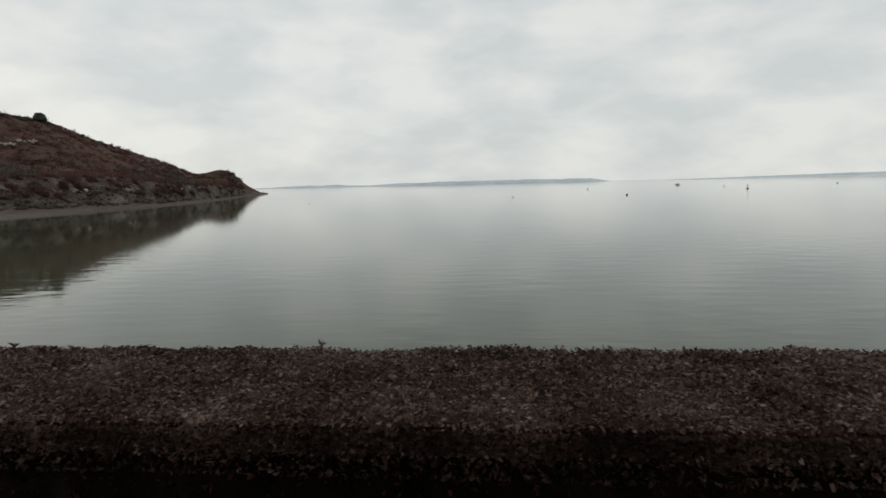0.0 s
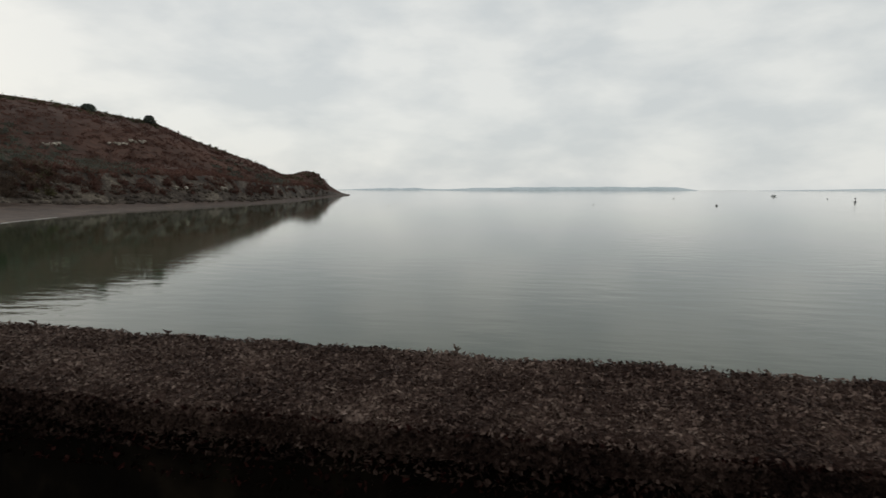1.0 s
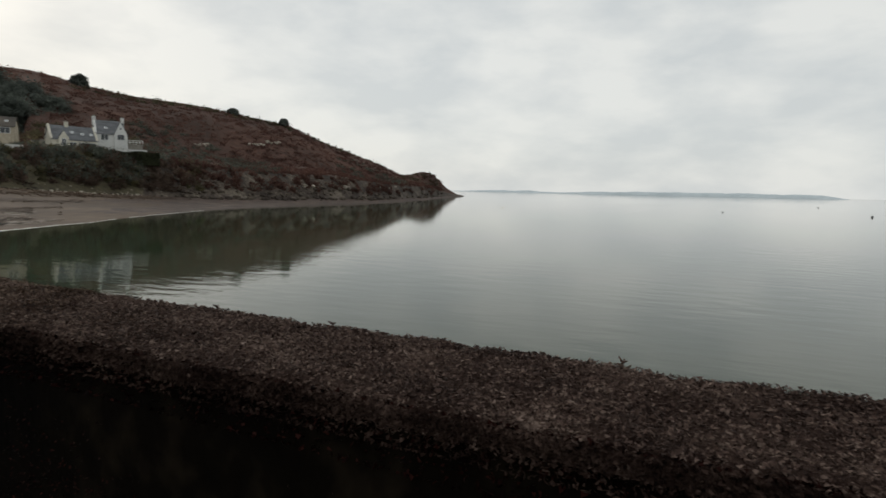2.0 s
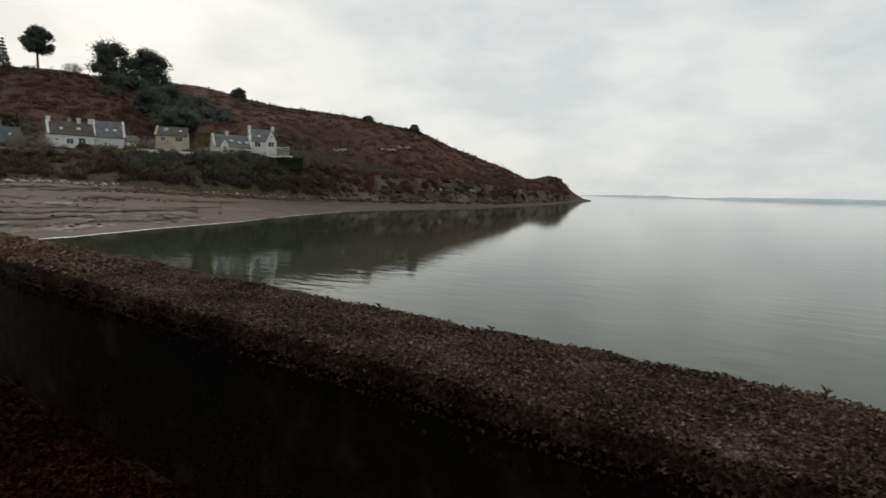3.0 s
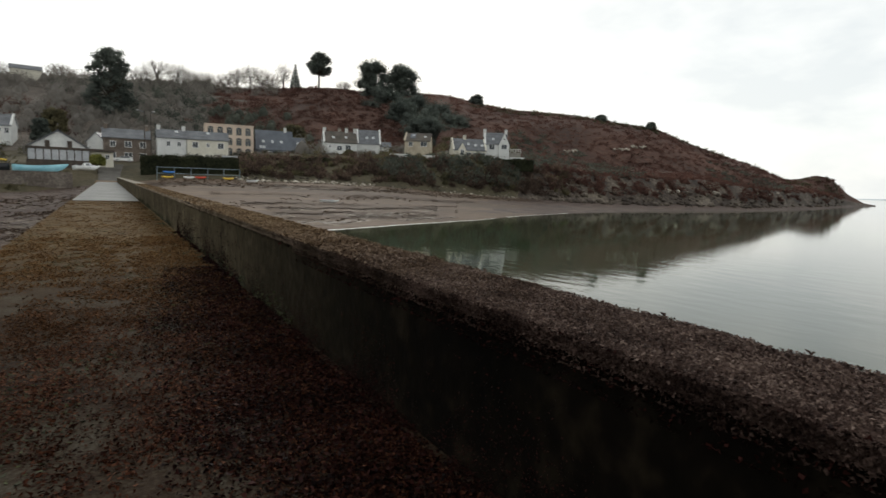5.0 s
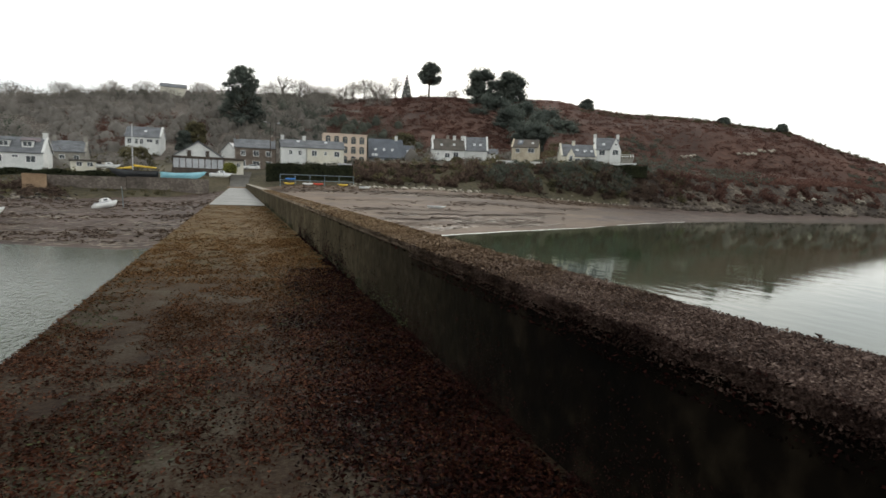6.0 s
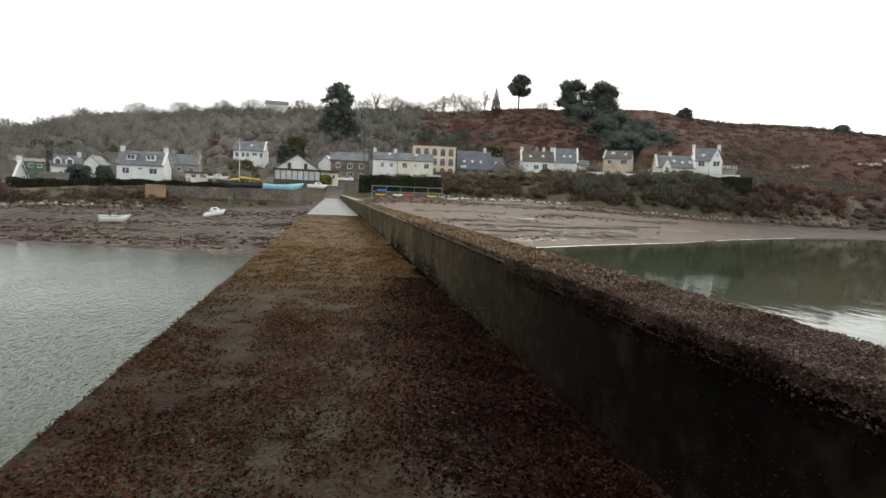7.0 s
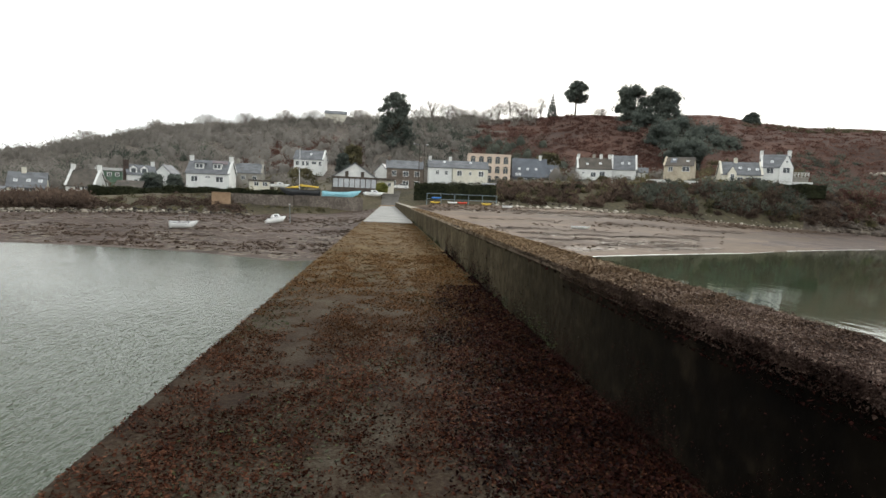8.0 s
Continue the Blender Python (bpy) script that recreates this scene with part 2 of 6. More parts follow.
def water_material():
    m = bpy.data.materials.new("sea_water")
    m.use_nodes = True
    t = m.node_tree
    b = t.nodes["Principled BSDF"]
    b.inputs["Base Color"].default_value = (0.032, 0.044, 0.025, 1)
    b.inputs["IOR"].default_value = 1.29
    geo = t.nodes.new("ShaderNodeNewGeometry")
    sep = t.nodes.new("ShaderNodeSeparateXYZ")
    t.links.new(geo.outputs["Position"], sep.inputs[0])
    # the lee behind the wall lies smooth, the harbour side is ruffled by the wind
    side = t.nodes.new("ShaderNodeMapRange")
    side.inputs["From Min"].default_value, side.inputs["From Max"].default_value = 3.0, -6.0
    side.inputs["To Min"].default_value, side.inputs["To Max"].default_value = 0.22, 0.75
    t.links.new(sep.outputs["Y"], side.inputs["Value"])
    rip = t.nodes.new("ShaderNodeMapRange")
    rip.inputs["From Min"].default_value, rip.inputs["From Max"].default_value = 3.0, -6.0
    rip.inputs["To Min"].default_value, rip.inputs["To Max"].default_value = 0.045, 0.06
    t.links.new(sep.outputs["Y"], rip.inputs["Value"])
    t.links.new(rip.outputs[0], b.inputs["Roughness"])
    patch = t.nodes.new("ShaderNodeTexNoise")
    patch.inputs["Scale"].default_value, patch.inputs["Detail"].default_value = 0.02, 3
    t.links.new(geo.outputs["Position"], patch.inputs["Vector"])
    pr = t.nodes.new("ShaderNodeMapRange")
    pr.inputs["From Min"].default_value, pr.inputs["From Max"].default_value = 0.35, 0.65
    pr.inputs["To Min"].default_value, pr.inputs["To Max"].default_value = 0.35, 1.3
    t.links.new(patch.outputs["Fac"], pr.inputs["Value"])
    mu = t.nodes.new("ShaderNodeMath")
    mu.operation = "MULTIPLY"
    t.links.new(side.outputs[0], mu.inputs[0])
    # it grows calm towards the beach
    lee = t.nodes.new("ShaderNodeMapRange")
    lee.inputs["From Min"].default_value, lee.inputs["From Max"].default_value = -16.0, -50.0
    lee.inputs["To Min"].default_value, lee.inputs["To Max"].default_value = 1.0, 0.28
    t.links.new(sep.outputs["X"], lee.inputs["Value"])
    calm = t.nodes.new("ShaderNodeMath")
    calm.operation = "MULTIPLY"
    t.links.new(pr.outputs[0], calm.inputs[0])
    t.links.new(lee.outputs[0], calm.inputs[1])
    t.links.new(calm.outputs[0], mu.inputs[1])
    mp = t.nodes.new("ShaderNodeMapping")
    mp.inputs["Rotation"].default_value = (0, 0, radians(-30))
    mp.inputs["Scale"].default_value = (0.45, 1.2, 1)
    t.links.new(geo.outputs["Position"], mp.inputs["Vector"])
    n1, n2 = t.nodes.new("ShaderNodeTexNoise"), t.nodes.new("ShaderNodeTexNoise")
    n1.inputs["Scale"].default_value, n1.inputs["Detail"].default_value = 0.7, 3
    n2.inputs["Scale"].default_value, n2.inputs["Detail"].default_value = 4.6, 3
    ad = t.nodes.new("ShaderNodeMath")
    ad.operation = "MULTIPLY_ADD"
    chop = t.nodes.new("ShaderNodeMapRange")
    chop.inputs["From Min"].default_value, chop.inputs["From Max"].default_value = 3.0, -6.0
    chop.inputs["To Min"].default_value, chop.inputs["To Max"].default_value = 0.08, 1.6
    t.links.new(sep.outputs["Y"], chop.inputs["Value"])
    t.links.new(chop.outputs[0], ad.inputs[1])
    for n in (n1, n2):
        t.links.new(mp.outputs["Vector"], n.inputs["Vector"])
    t.links.new(n2.outputs["Fac"], ad.inputs[0])
    t.links.new(n1.outputs["Fac"], ad.inputs[2])
    bp = t.nodes.new("ShaderNodeBump")
    bp.inputs["Distance"].default_value = 0.12
    t.links.new(mu.outputs[0], bp.inputs["Strength"])
    t.links.new(ad.outputs[0], bp.inputs["Height"])
    t.links.new(bp.outputs["Normal"], b.inputs["Normal"])
    return m


M_WATER = water_material()

# ---------- the ground: shore, shelf and hill as one sheet ----------
# direction, waterline, beach head and its height, shelf edge and its height, ridge distance, ridge elevation
SHORE = [
    (22.1, 552, 556, 0.2, 560, 0.4, 566, -0.57), (22.9, 520, 530, 0.8, 540, 1.5, 556, -0.40), (24.0, 440, 460, 1.0, 472, 4, 500, 0.30),
    (25.2, 362, 390, 1.1, 400, 7, 450, 1.45), (26.3, 318, 345, 1.2, 360, 8, 430, 1.75), (27.5, 290, 315, 1.2, 330, 8, 418, 1.48), (28.5, 265, 290, 1.3, 305, 8, 405, 1.45),
    (31.5, 232, 250, 1.4, 265, 9, 365, 2.60), (35, 208, 228, 1.6, 245, 11, 345, 4.05), (38.6, 190, 213, 1.6, 228, 11, 337, 5.65), (39.6, 184, 208, 1.6, 223, 11, 335, 6.0),
    (44.4, 158, 195, 1.8, 208, 11, 330, 6.6), (49.5, 130, 180, 2.5, 195, 13, 325, 7.15), (56, 100, 165, 3.5, 180, 14.5, 320, 7.95), (60, 90, 158, 4.2, 176, 14, 320, 8.6),
    (65, 80, 150, 5.0, 172, 13.6, 320, 8.8), (70, 72, 148, 5.4, 170, 13, 320, 8.9), (75, 68, 146, 5.6, 165, 12, 320, 8.7),
    (80, 64, 145, 5.7, 160, 11, 320, 8.3), (85, 61, 145, 5.6, 158, 9.6, 320, 8.1), (88, 60, 143, 4.6, 158, 8.0, 320, 7.9),
    (92, 58, 138, 3.4, 155, 7.2, 320, 7.8), (96, 55, 132, 2.2, 143, 6.1, 320, 7.5), (100, 54, 130, 1.9, 142, 5.9, 320, 7.1),
    (104, 57, 128, 1.7, 142, 5.9, 318, 6.5), (107, 60, 127, 1.7, 143, 5.8, 316, 6.1), (111, 64, 128, 1.6, 145, 5.2, 312, 5.3), (118, 70, 130, 1.2, 148, 3.7, 310, 3.4),
    (126, 77, 135, 0.8, 152, 2.6, 310, 1.5), (140, 95, 150, 1.0, 170, 3.0, 300, 1.0), (160, 140, 190, 1.5, 210, 4.0, 300, 1.2)]
SH = np.array(SHORE)


def profile(az):
    """Distances and heights of the ground's section in direction az."""
    rw, rb, zb, rs, zs, rr, el = (np.interp(az, SH[:, 0], SH[:, k]) for k in range(1, 8))
    zr = EYE + rr * math.tan(radians(el))
    mid = min(rs + (62 if az > 60 else 45), 0.5 * (rs + rr) + 4)
    zm = zs + float(np.interp(az, (95, 106), (0.15, 0.07))) * max(zr - zs, 0)
    return ((rw - 22, -2.0), (rw, 0.0), (0.5 * (rw + rb), 0.42 * zb), (rb, zb), (rs, zs), (mid, zm),
            (0.5 * (mid + rr), zm + 0.56 * (zr - zm)), (rr, zr), (rr + 70, zr - 1), (rr + 260, zr - 25), (rr + 700, -3))


def ground(x, y):
    """The ground's height at a place."""
    az, r = math.degrees(math.atan2(-x, y)), math.hypot(x, y)
    p = profile(az)
    z = np.interp(r, [a for a, _ in p], [b for _, b in p])
    amp = min(max((r - p[4][0]) / 40, 0), 1)
    return float(z) + amp * 2.2 * noise.noise((x * 0.021, y * 0.021, 0)) + min(max((r - p[1][0]) / 30, 0), 1) * 0.25 * noise.noise((x * 0.09, y * 0.09, 3))


def build_ground():
    azs = np.concatenate([np.arange(22.1, 30, 0.2), np.arange(30, 130, 0.5), np.arange(130, 160.1, 2)])
    steps = [(0, 1, 4), (1, 2, 8), (2, 3, 8), (3, 4, 6), (4, 5, 8), (5, 6, 10), (6, 7, 10), (7, 8, 5), (8, 9, 4), (9, 10, 3)]
    verts, kinds, cols = [], [], 0
    for az in azs:
        p = profile(az)
        rs = [p[a][0] + (p[b][0] - p[a][0]) * i / n for a, b, n in steps for i in range(n)] + [p[-1][0]]
        for r in rs:
            x, y = bearing(az, r)
            verts.append((x, y, ground(x, y)))
        cols = len(rs)
    faces = [(i * cols + j, (i + 1) * cols + j, (i + 1) * cols + j + 1, i * cols + j + 1)[::-1] for i in range(len(azs) - 1) for j in range(cols - 1)]
    me = raw_mesh("ground", verts, faces, [M_SAND, M_MUD, M_SLOPE, M_GRASS, M_CLIFF, M_WOODFLOOR], True)
    idx = []
    for i in range(len(azs) - 1):
        for j in range(cols - 1):
            az = azs[i]
            if j < 20:
                idx.append(1 if az > 88 or az < 53 + 3 * math.sin(j) else 0)
            elif j < 26 and az < 52:
                idx.append(4)
            elif j < 34 and az > 50:
                idx.append(3)
            else:
                idx.append(5 if az > 81 + 3 * math.sin(j * 1.3) else 2)
    me.polygons.foreach_set("material_index", np.array(idx, np.int32))
    return tagged(new("ground", me), "brown beach, mudflat and bracken hillside above the bay", "ground", kind="structure")


build_ground()

# the sea
bm = bmesh.new()
bmesh.ops.create_circle(bm, cap_ends=True, segments=96, radius=4800)
tagged(mesh_ob("water", bm, M_WATER), "calm grey-green sea reflecting an overcast sky", "water", kind="structure")

# ---------- the jetty ----------
FLOOR, TOP = 4.4, 5.374
Y_IN, Y_OUT, Y_LEFT = 1.62, 2.24, -2.05
X_END, X_START = -141.0, 30.0
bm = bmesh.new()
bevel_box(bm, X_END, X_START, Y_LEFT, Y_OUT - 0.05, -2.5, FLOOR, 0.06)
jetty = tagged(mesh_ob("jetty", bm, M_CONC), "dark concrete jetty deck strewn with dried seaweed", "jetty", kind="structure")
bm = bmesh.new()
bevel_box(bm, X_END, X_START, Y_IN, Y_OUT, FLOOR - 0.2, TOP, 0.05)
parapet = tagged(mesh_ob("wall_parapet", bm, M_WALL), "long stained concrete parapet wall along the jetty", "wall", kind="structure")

# ---------- houses ----------
def prism(bm, w, d, h, rise, x0=0.0, y0=0.0, z0=-2.0):
    """A gabled block: ridge along x, eaves at h, ridge at h + rise."""
    a = [bm.verts.new((x0 + sx * w / 2, y0 + sy * d / 2, z)) for sx in (-1, 1) for sy, z in ((-1, z0), (-1, h), (0, h + rise), (1, h), (1, z0))]
    l, r = a[:5], a[5:]
    bm.faces.new(l)
    bm.faces.new(r[::-1])
    for i in range(5):
        j = (i + 1) % 5
        bm.faces.new((l[j], l[i], r[i], r[j]))


def roof_slabs(bm, w, d, h, rise, over=0.25, thick=0.18, x0=0.0, y0=0.0):
    """Two sloping slabs over a gabled block."""
    for s in (-1, 1):
        run = d / 2 + over
        drop = rise * run / (d / 2)
        q = [(y0, h + rise + 0.03), (y0 + s * run, h + rise - drop + 0.03), (y0 + s * run, h + rise - drop + thick + 0.03), (y0, h + rise + thick + 0.03)]
        vs = [[bm.verts.new((x0 + e * (w / 2 + over), y, z)) for y, z in q] for e in (-1, 1)]
        for i in range(4):
            j = (i + 1) % 4
            bm.faces.new((vs[0][i], vs[0][j], vs[1][j], vs[1][i]))
        bm.faces.new(vs[0][::-1])
        bm.faces.new(vs[1])
    bmesh.ops.recalc_face_normals(bm, faces=bm.faces[:])


def window(parent, x, z, w=1.0, h=1.3, y=0.0, arched=False, frame_mat=None, shutter=None):
    """A window on a front wall at local y: a frame with its pane."""
    bm = bmesh.new()
    t = 0.1
    box(bm, x - w / 2, x - w / 2 + t, y - 0.06, y + 0.02, z, z + h)
    box(bm, x + w / 2 - t, x + w / 2, y - 0.06, y + 0.02, z, z + h)
    box(bm, x - w / 2 + t, x + w / 2 - t, y - 0.06, y + 0.02, z, z + t)
    box(bm, x - w / 2 + t, x + w / 2 - t, y - 0.06, y + 0.02, z + h - t, z + h)
    box(bm, x - 0.04, x + 0.04, y - 0.055, y + 0.02, z + t, z + h - t)
    fr = part("window", bm, frame_mat or M_FRAME, parent)
    bm = bmesh.new()
    box(bm, x - w / 2 + t, x + w / 2 - t, y - 0.03, y + 0.02, z + t, z + h - t)
    part("pane", bm, M_GLASS, fr)
    if arched:
        bm = bmesh.new()
        vs = [(x + 0.5 * w * math.cos(a), z + h + 0.35 * w * math.sin(a)) for a in np.linspace(0, math.pi, 9)]
        f = [bm.verts.new((px, y - 0.05, pz)) for px, pz in vs]
        g = [bm.verts.new((px, y + 0.02, pz)) for px, pz in vs]
        bm.faces.new(f)
        for i in range(8):
            bm.faces.new((f[i], g[i], g[i + 1], f[i + 1]))
        part("arch", bm, M_GLASS, fr)
    return fr


def skylight(parent, x, t, d, h, rise, w=0.75, l=0.85):
    """A roof window at x, a share t down the front slope."""
    y0, z0 = -t * d / 2, h + rise * (1 - t) + 0.24
    a = math.atan2(rise, d / 2)
    m = Matrix.Translation((x, y0, z0)) @ Matrix.Rotation(a, 4, "X")
    bm = bmesh.new()
    box(bm, -w / 2, w / 2, -l / 2, l / 2, -0.05, 0.07, m)
    fr = part("skylight", bm, M_FRAME, parent)
    bm = bmesh.new()
    box(bm, -w / 2 + 0.09, w / 2 - 0.09, -l / 2 + 0.09, l / 2 - 0.09, 0.0, 0.09, m)
    part("pane", bm, M_SKYPANE, fr)


def dormer(parent, x, d, h, rise, w=1.7, hh=1.5, wall_mat=None, roof_mat=None):
    """A gabled dormer standing on the front slope."""
    y = -d / 2 + 0.5
    z = h + 0.25
    bm = bmesh.new()
    a = [bm.verts.new(c) for yy in (y, y + 2.6) for c in ((x - w / 2, yy, z), (x + w / 2, yy, z), (x + w / 2, yy, z + hh), (x, yy, z + hh + 0.7), (x - w / 2, yy, z + hh))]
    bm.faces.new(a[:5])
    for i in range(5):
        j = (i + 1) % 5
        bm.faces.new((a[i], a[j], a[5 + j], a[5 + i]))
    bmesh.ops.recalc_face_normals(bm, faces=bm.faces[:])
    dm = part("dormer", bm, wall_mat or M_FRAME, parent)
    bm = bmesh.new()
    for s in (-1, 1):
        q = [(x, z + hh + 0.74), (x + s * (w / 2 + 0.15), z + hh - 0.05), (x + s * (w / 2 + 0.15), z + hh + 0.08), (x, z + hh + 0.88)]
        vs = [[bm.verts.new((px, yy, pz)) for px, pz in q] for yy in (y - 0.15, y + 2.7)]
        for i in range(4):
            j = (i + 1) % 4
            bm.faces.new((vs[0][i], vs[0][j], vs[1][j], vs[1][i]))
        bm.faces.new(vs[0][::-1])
        bm.faces.new(vs[1])
    bmesh.ops.recalc_face_normals(bm, faces=bm.faces[:])
    part("dormer_roof", bm, roof_mat or M_SLATE, dm)
    bm = bmesh.new()
    box(bm, x - w * 0.32, x + w * 0.32, y - 0.03, y + 0.05, z + 0.25, z + hh - 0.05)
    part("pane", bm, M_GLASS, dm)


def chimney(parent, x, y, z0, z1, w=0.9, d=0.7, m=None):
    bm = bmesh.new()
    bevel_box(bm, x - w / 2, x + w / 2, y - d / 2, y + d / 2, z0, z1, 0.03)
    bevel_box(bm, x - w / 2 - 0.08, x + w / 2 + 0.08, y - d / 2 - 0.08, y + d / 2 + 0.08, z1, z1 + 0.15, 0.03)
    ch = part("chimney", bm, m or M_WHITE, parent)
    for k in (-0.22, 0.22):
        bm = bmesh.new()
        tube(bm, (x + k, y, z1 + 0.15), (x + k, y, z1 + 0.55), 0.13, 0.1)
        part("chimney_pot", bm, M_GREYST, ch)


def door(parent, x, y, w=1.0, h=2.1, m=None, z=0.0):
    bm = bmesh.new()
    bevel_box(bm, x - w / 2, x + w / 2, y - 0.06, y + 0.03, z, z + h, 0.01)
    part("door", bm, m or M_DARKWOOD, parent)


def gable_coping(parent, w, d, h, rise, m, side):
    """A raised band along one gable."""
    bm = bmesh.new()
    roof_slabs(bm, 0.12, d, h, rise + 0.02, 0.22, 0.42, x0=side * w / 2)
    part("gable_coping", bm, m, parent)


def box_dormer(parent, x, d, h, rise, w=2.1, hh=1.5, roof_mat=None):
    """A wide white dormer with a flat lid, half way up the front slope."""
    y, z = -d * 0.36, h + rise * 0.32
    bm = bmesh.new()
    bevel_box(bm, x - w / 2, x + w / 2, y, y + 2.4, z - 0.6, z + hh, 0.03)
    dm = part("dormer", bm, M_WHITE, parent)
    bm = bmesh.new()
    bevel_box(bm, x - w / 2 - 0.2, x + w / 2 + 0.2, y - 0.25, y + 2.6, z + hh, z + hh + 0.16, 0.03)
    part("dormer_roof", bm, roof_mat or M_SLATE, dm)
    for k in (-1, 1):
        bm = bmesh.new()
        box(bm, x + k * w * 0.2 - w * 0.16, x + k * w * 0.2 + w * 0.16, y - 0.03, y + 0.05, z + 0.35, z + hh - 0.2)
        part("pane", bm, M_GLASS, dm)


def roof_patch(parent, x0, x1, t0, t1, d, h, rise, m):
    """A patch of other slates let into the front slope."""
    a = math.atan2(rise, d / 2)
    k = math.hypot(rise, d / 2)
    bm = bmesh.new()
    box(bm, x0, x1, -t1 * k, -t0 * k, 0.14, 0.25, Matrix.Translation((0, 0, h + rise)) @ Matrix.Rotation(a, 4, "X"))
    part("roof_patch", bm, m, parent)


def front_gable(parent, x, w, dep, h, rise, out, wall, roof, panes=()):
    """A wing with its gable to the bay, standing out from the front."""
    bm = bmesh.new()
    prism(bm, dep, w, h, rise, z0=-4.0)
    bmesh.ops.recalc_face_normals(bm, faces=bm.faces[:])
    turn = Matrix.Translation((x, -out, 0)) @ Matrix.Rotation(radians(90), 4, "Z")
    bm.transform(turn)
    wing = part("wing", bm, wall, parent)
    bm = bmesh.new()
    roof_slabs(bm, dep - 0.3, w, h, rise, 0.1, 0.15)
    bm.transform(turn)
    part("wing_roof", bm, roof, wing)
    for px, pz, pw, ph in panes:
        window(parent, x + px, pz, pw, ph, -out - dep / 2)


M_SKYPANE = mat("roof_window_glass", (0.3, 0.32, 0.34), (0.5, 0.52, 0.54), 0.1, 0.5, 2, 0.0)


def house(az, d, w, dep, h, rise, el, yaw=0.0, wall=None, roof=None, label="", windows=(), dormers=(), lights=(), chimneys=(), doors=(),
          cham=None, name="house", category="house", gables=(), boxes=()):
    """A gabled house. Its front looks at the bay, turned by yaw; el gives the height of its ground line."""
    x, y = bearing(az, d)
    z = EYE + d * math.tan(radians(el))
    root = empty(name, pose(x, y, z, 0, 0, az + yaw), label, category)
    wall, roof = wall or M_WHITE, roof or M_SLATE
    bm = bmesh.new()
    prism(bm, w, dep, h, rise, z0=-4.0)
    bmesh.ops.recalc_face_normals(bm, faces=bm.faces[:])
    part("wall", bm, wall, root)
    bm = bmesh.new()
    roof_slabs(bm, w, dep, h, rise)
    part("roof", bm, roof, root)
    for c in chimneys:
        chimney(root, c, 0, h + rise - 1.2, h + rise + 1.1, m=cham or wall)
    for wx, wz, ww, wh in windows:
        window(root, wx, wz, ww, wh, -dep / 2)
    for g in gables:
        gable_coping(root, w, dep, h, rise, wall, g)
    for dx in boxes:
        box_dormer(root, dx, dep, h, rise, roof_mat=roof)
    for dx in dormers:
        dormer(root, dx, dep, h, rise, roof_mat=roof)
    for lx, lt in lights:
        skylight(root, lx, lt, dep, h, rise)
    for dx in doors:
        door(root, dx, -dep / 2)
    return root


M_GREEN = mat("green_boards", (0.05, 0.09, 0.06), (0.11, 0.17, 0.12), 0.7, 0.6, 6, 0.1)
M_PINKSLATE = mat("pinkish_slate", (0.12, 0.095, 0.1), (0.2, 0.165, 0.17), 0.65, 0.5, 6, 0.1)
M_BRICKDARK = mat("dark_brick", (0.035, 0.026, 0.022), (0.09, 0.065, 0.055), 0.85, 1, 8, 0.2)

house(120.6, 168, 7.4, 6.4, 1.9, 3.4, -0.85, -8, wall=M_CREAM, label="low cream house with a grey slate roof and three skylights", windows=((-2.4, 0.5, 1.2, 1.2), (0.6, 0.5, 2.2, 1.3), (3.2, 0.5, 0.9, 1.3)), lights=((-2.2, 0.62), (0.3, 0.6), (2.6, 0.62)), chimneys=(-0.8,))
house(122.5, 160, 1.9, 2.4, 1.9, 0.5, -1.1, -8, label="small white beach hut beside the low house", name="beach_hut", category="hut")
house(116.6, 172, 6.6, 7.2, 1.3, 4.2, -0.35, -24, roof=M_SLATE_D, label="white-gabled cottage with a steep mossy slate roof", chimneys=(-3.1, 3.1), windows=((-0.6, 0.25, 1.2, 0.9), (1.2, 0.25, 1.6, 0.9)), gables=(-1, 1))
house(114.9, 192, 6.6, 5, 2.4, 0.8, 0.75, -6, wall=M_GREEN, roof=M_CONC_PALE, label="green boarded cabin with a pale low roof", name="cabin", category="cabin", windows=((-1.8, 0.9, 1.1, 1.1), (0.2, 0.9, 1.1, 1.1), (2.2, 0.9, 1.1, 1.1)))
h3 = house(112.6, 178, 7.0, 6.5, 3.3, 2.6, 0.2, 10, label="white house with two dormers and a tall brick chimney", dormers=(-2.0, 0.6), chimneys=(3.2,), windows=((-1.5, 0.8, 1.0, 1.3), (1.5, 0.8, 1.0, 1.3)))
chimney(h3, -3.6, -1.2, 0, 7.0, 1.3, 1.0, M_BRICKDARK)
house(113.3, 164, 5.8, 4.5, 1.3, 1.5, -0.3, -14, wall=M_BRICKDARK, roof=M_SLATE_D, label="low dark shed with a weathered grey roof", name="shed", category="shed")
house(110.4, 178, 5, 4.4, 3.1, 2.1, 0.55, 62, label="small white annexe with its gable to the bay")
big = house(106.7, 160, 10.4, 7.2, 3.2, 3.3, 0.55, -16, label="big white house with a slate roof, two dormers and two chimneys", boxes=(-2.3, 2.1), chimneys=(-4.9, 4.9), windows=((-3.2, 1.0, 1.7, 1.5), (0, 2.0, 1.2, 0.6), (2.9, 1.0, 1.9, 1.5)), gables=(1,))
roof_patch(big, 0.4, 4.2, 0.04, 0.3, 7.2, 3.2, 3.3, M_PINKSLATE)
house(103.3, 190, 8.0, 6.5, 3.0, 2.9, 1.05, -10, wall=M_GREYST, label="old grey stone house with a slate roof", chimneys=(-3.7, 3.7), windows=((-1.5, 0.9, 1.3, 1.2), (1.8, 0.9, 1.3, 1.2)), gables=(1,))
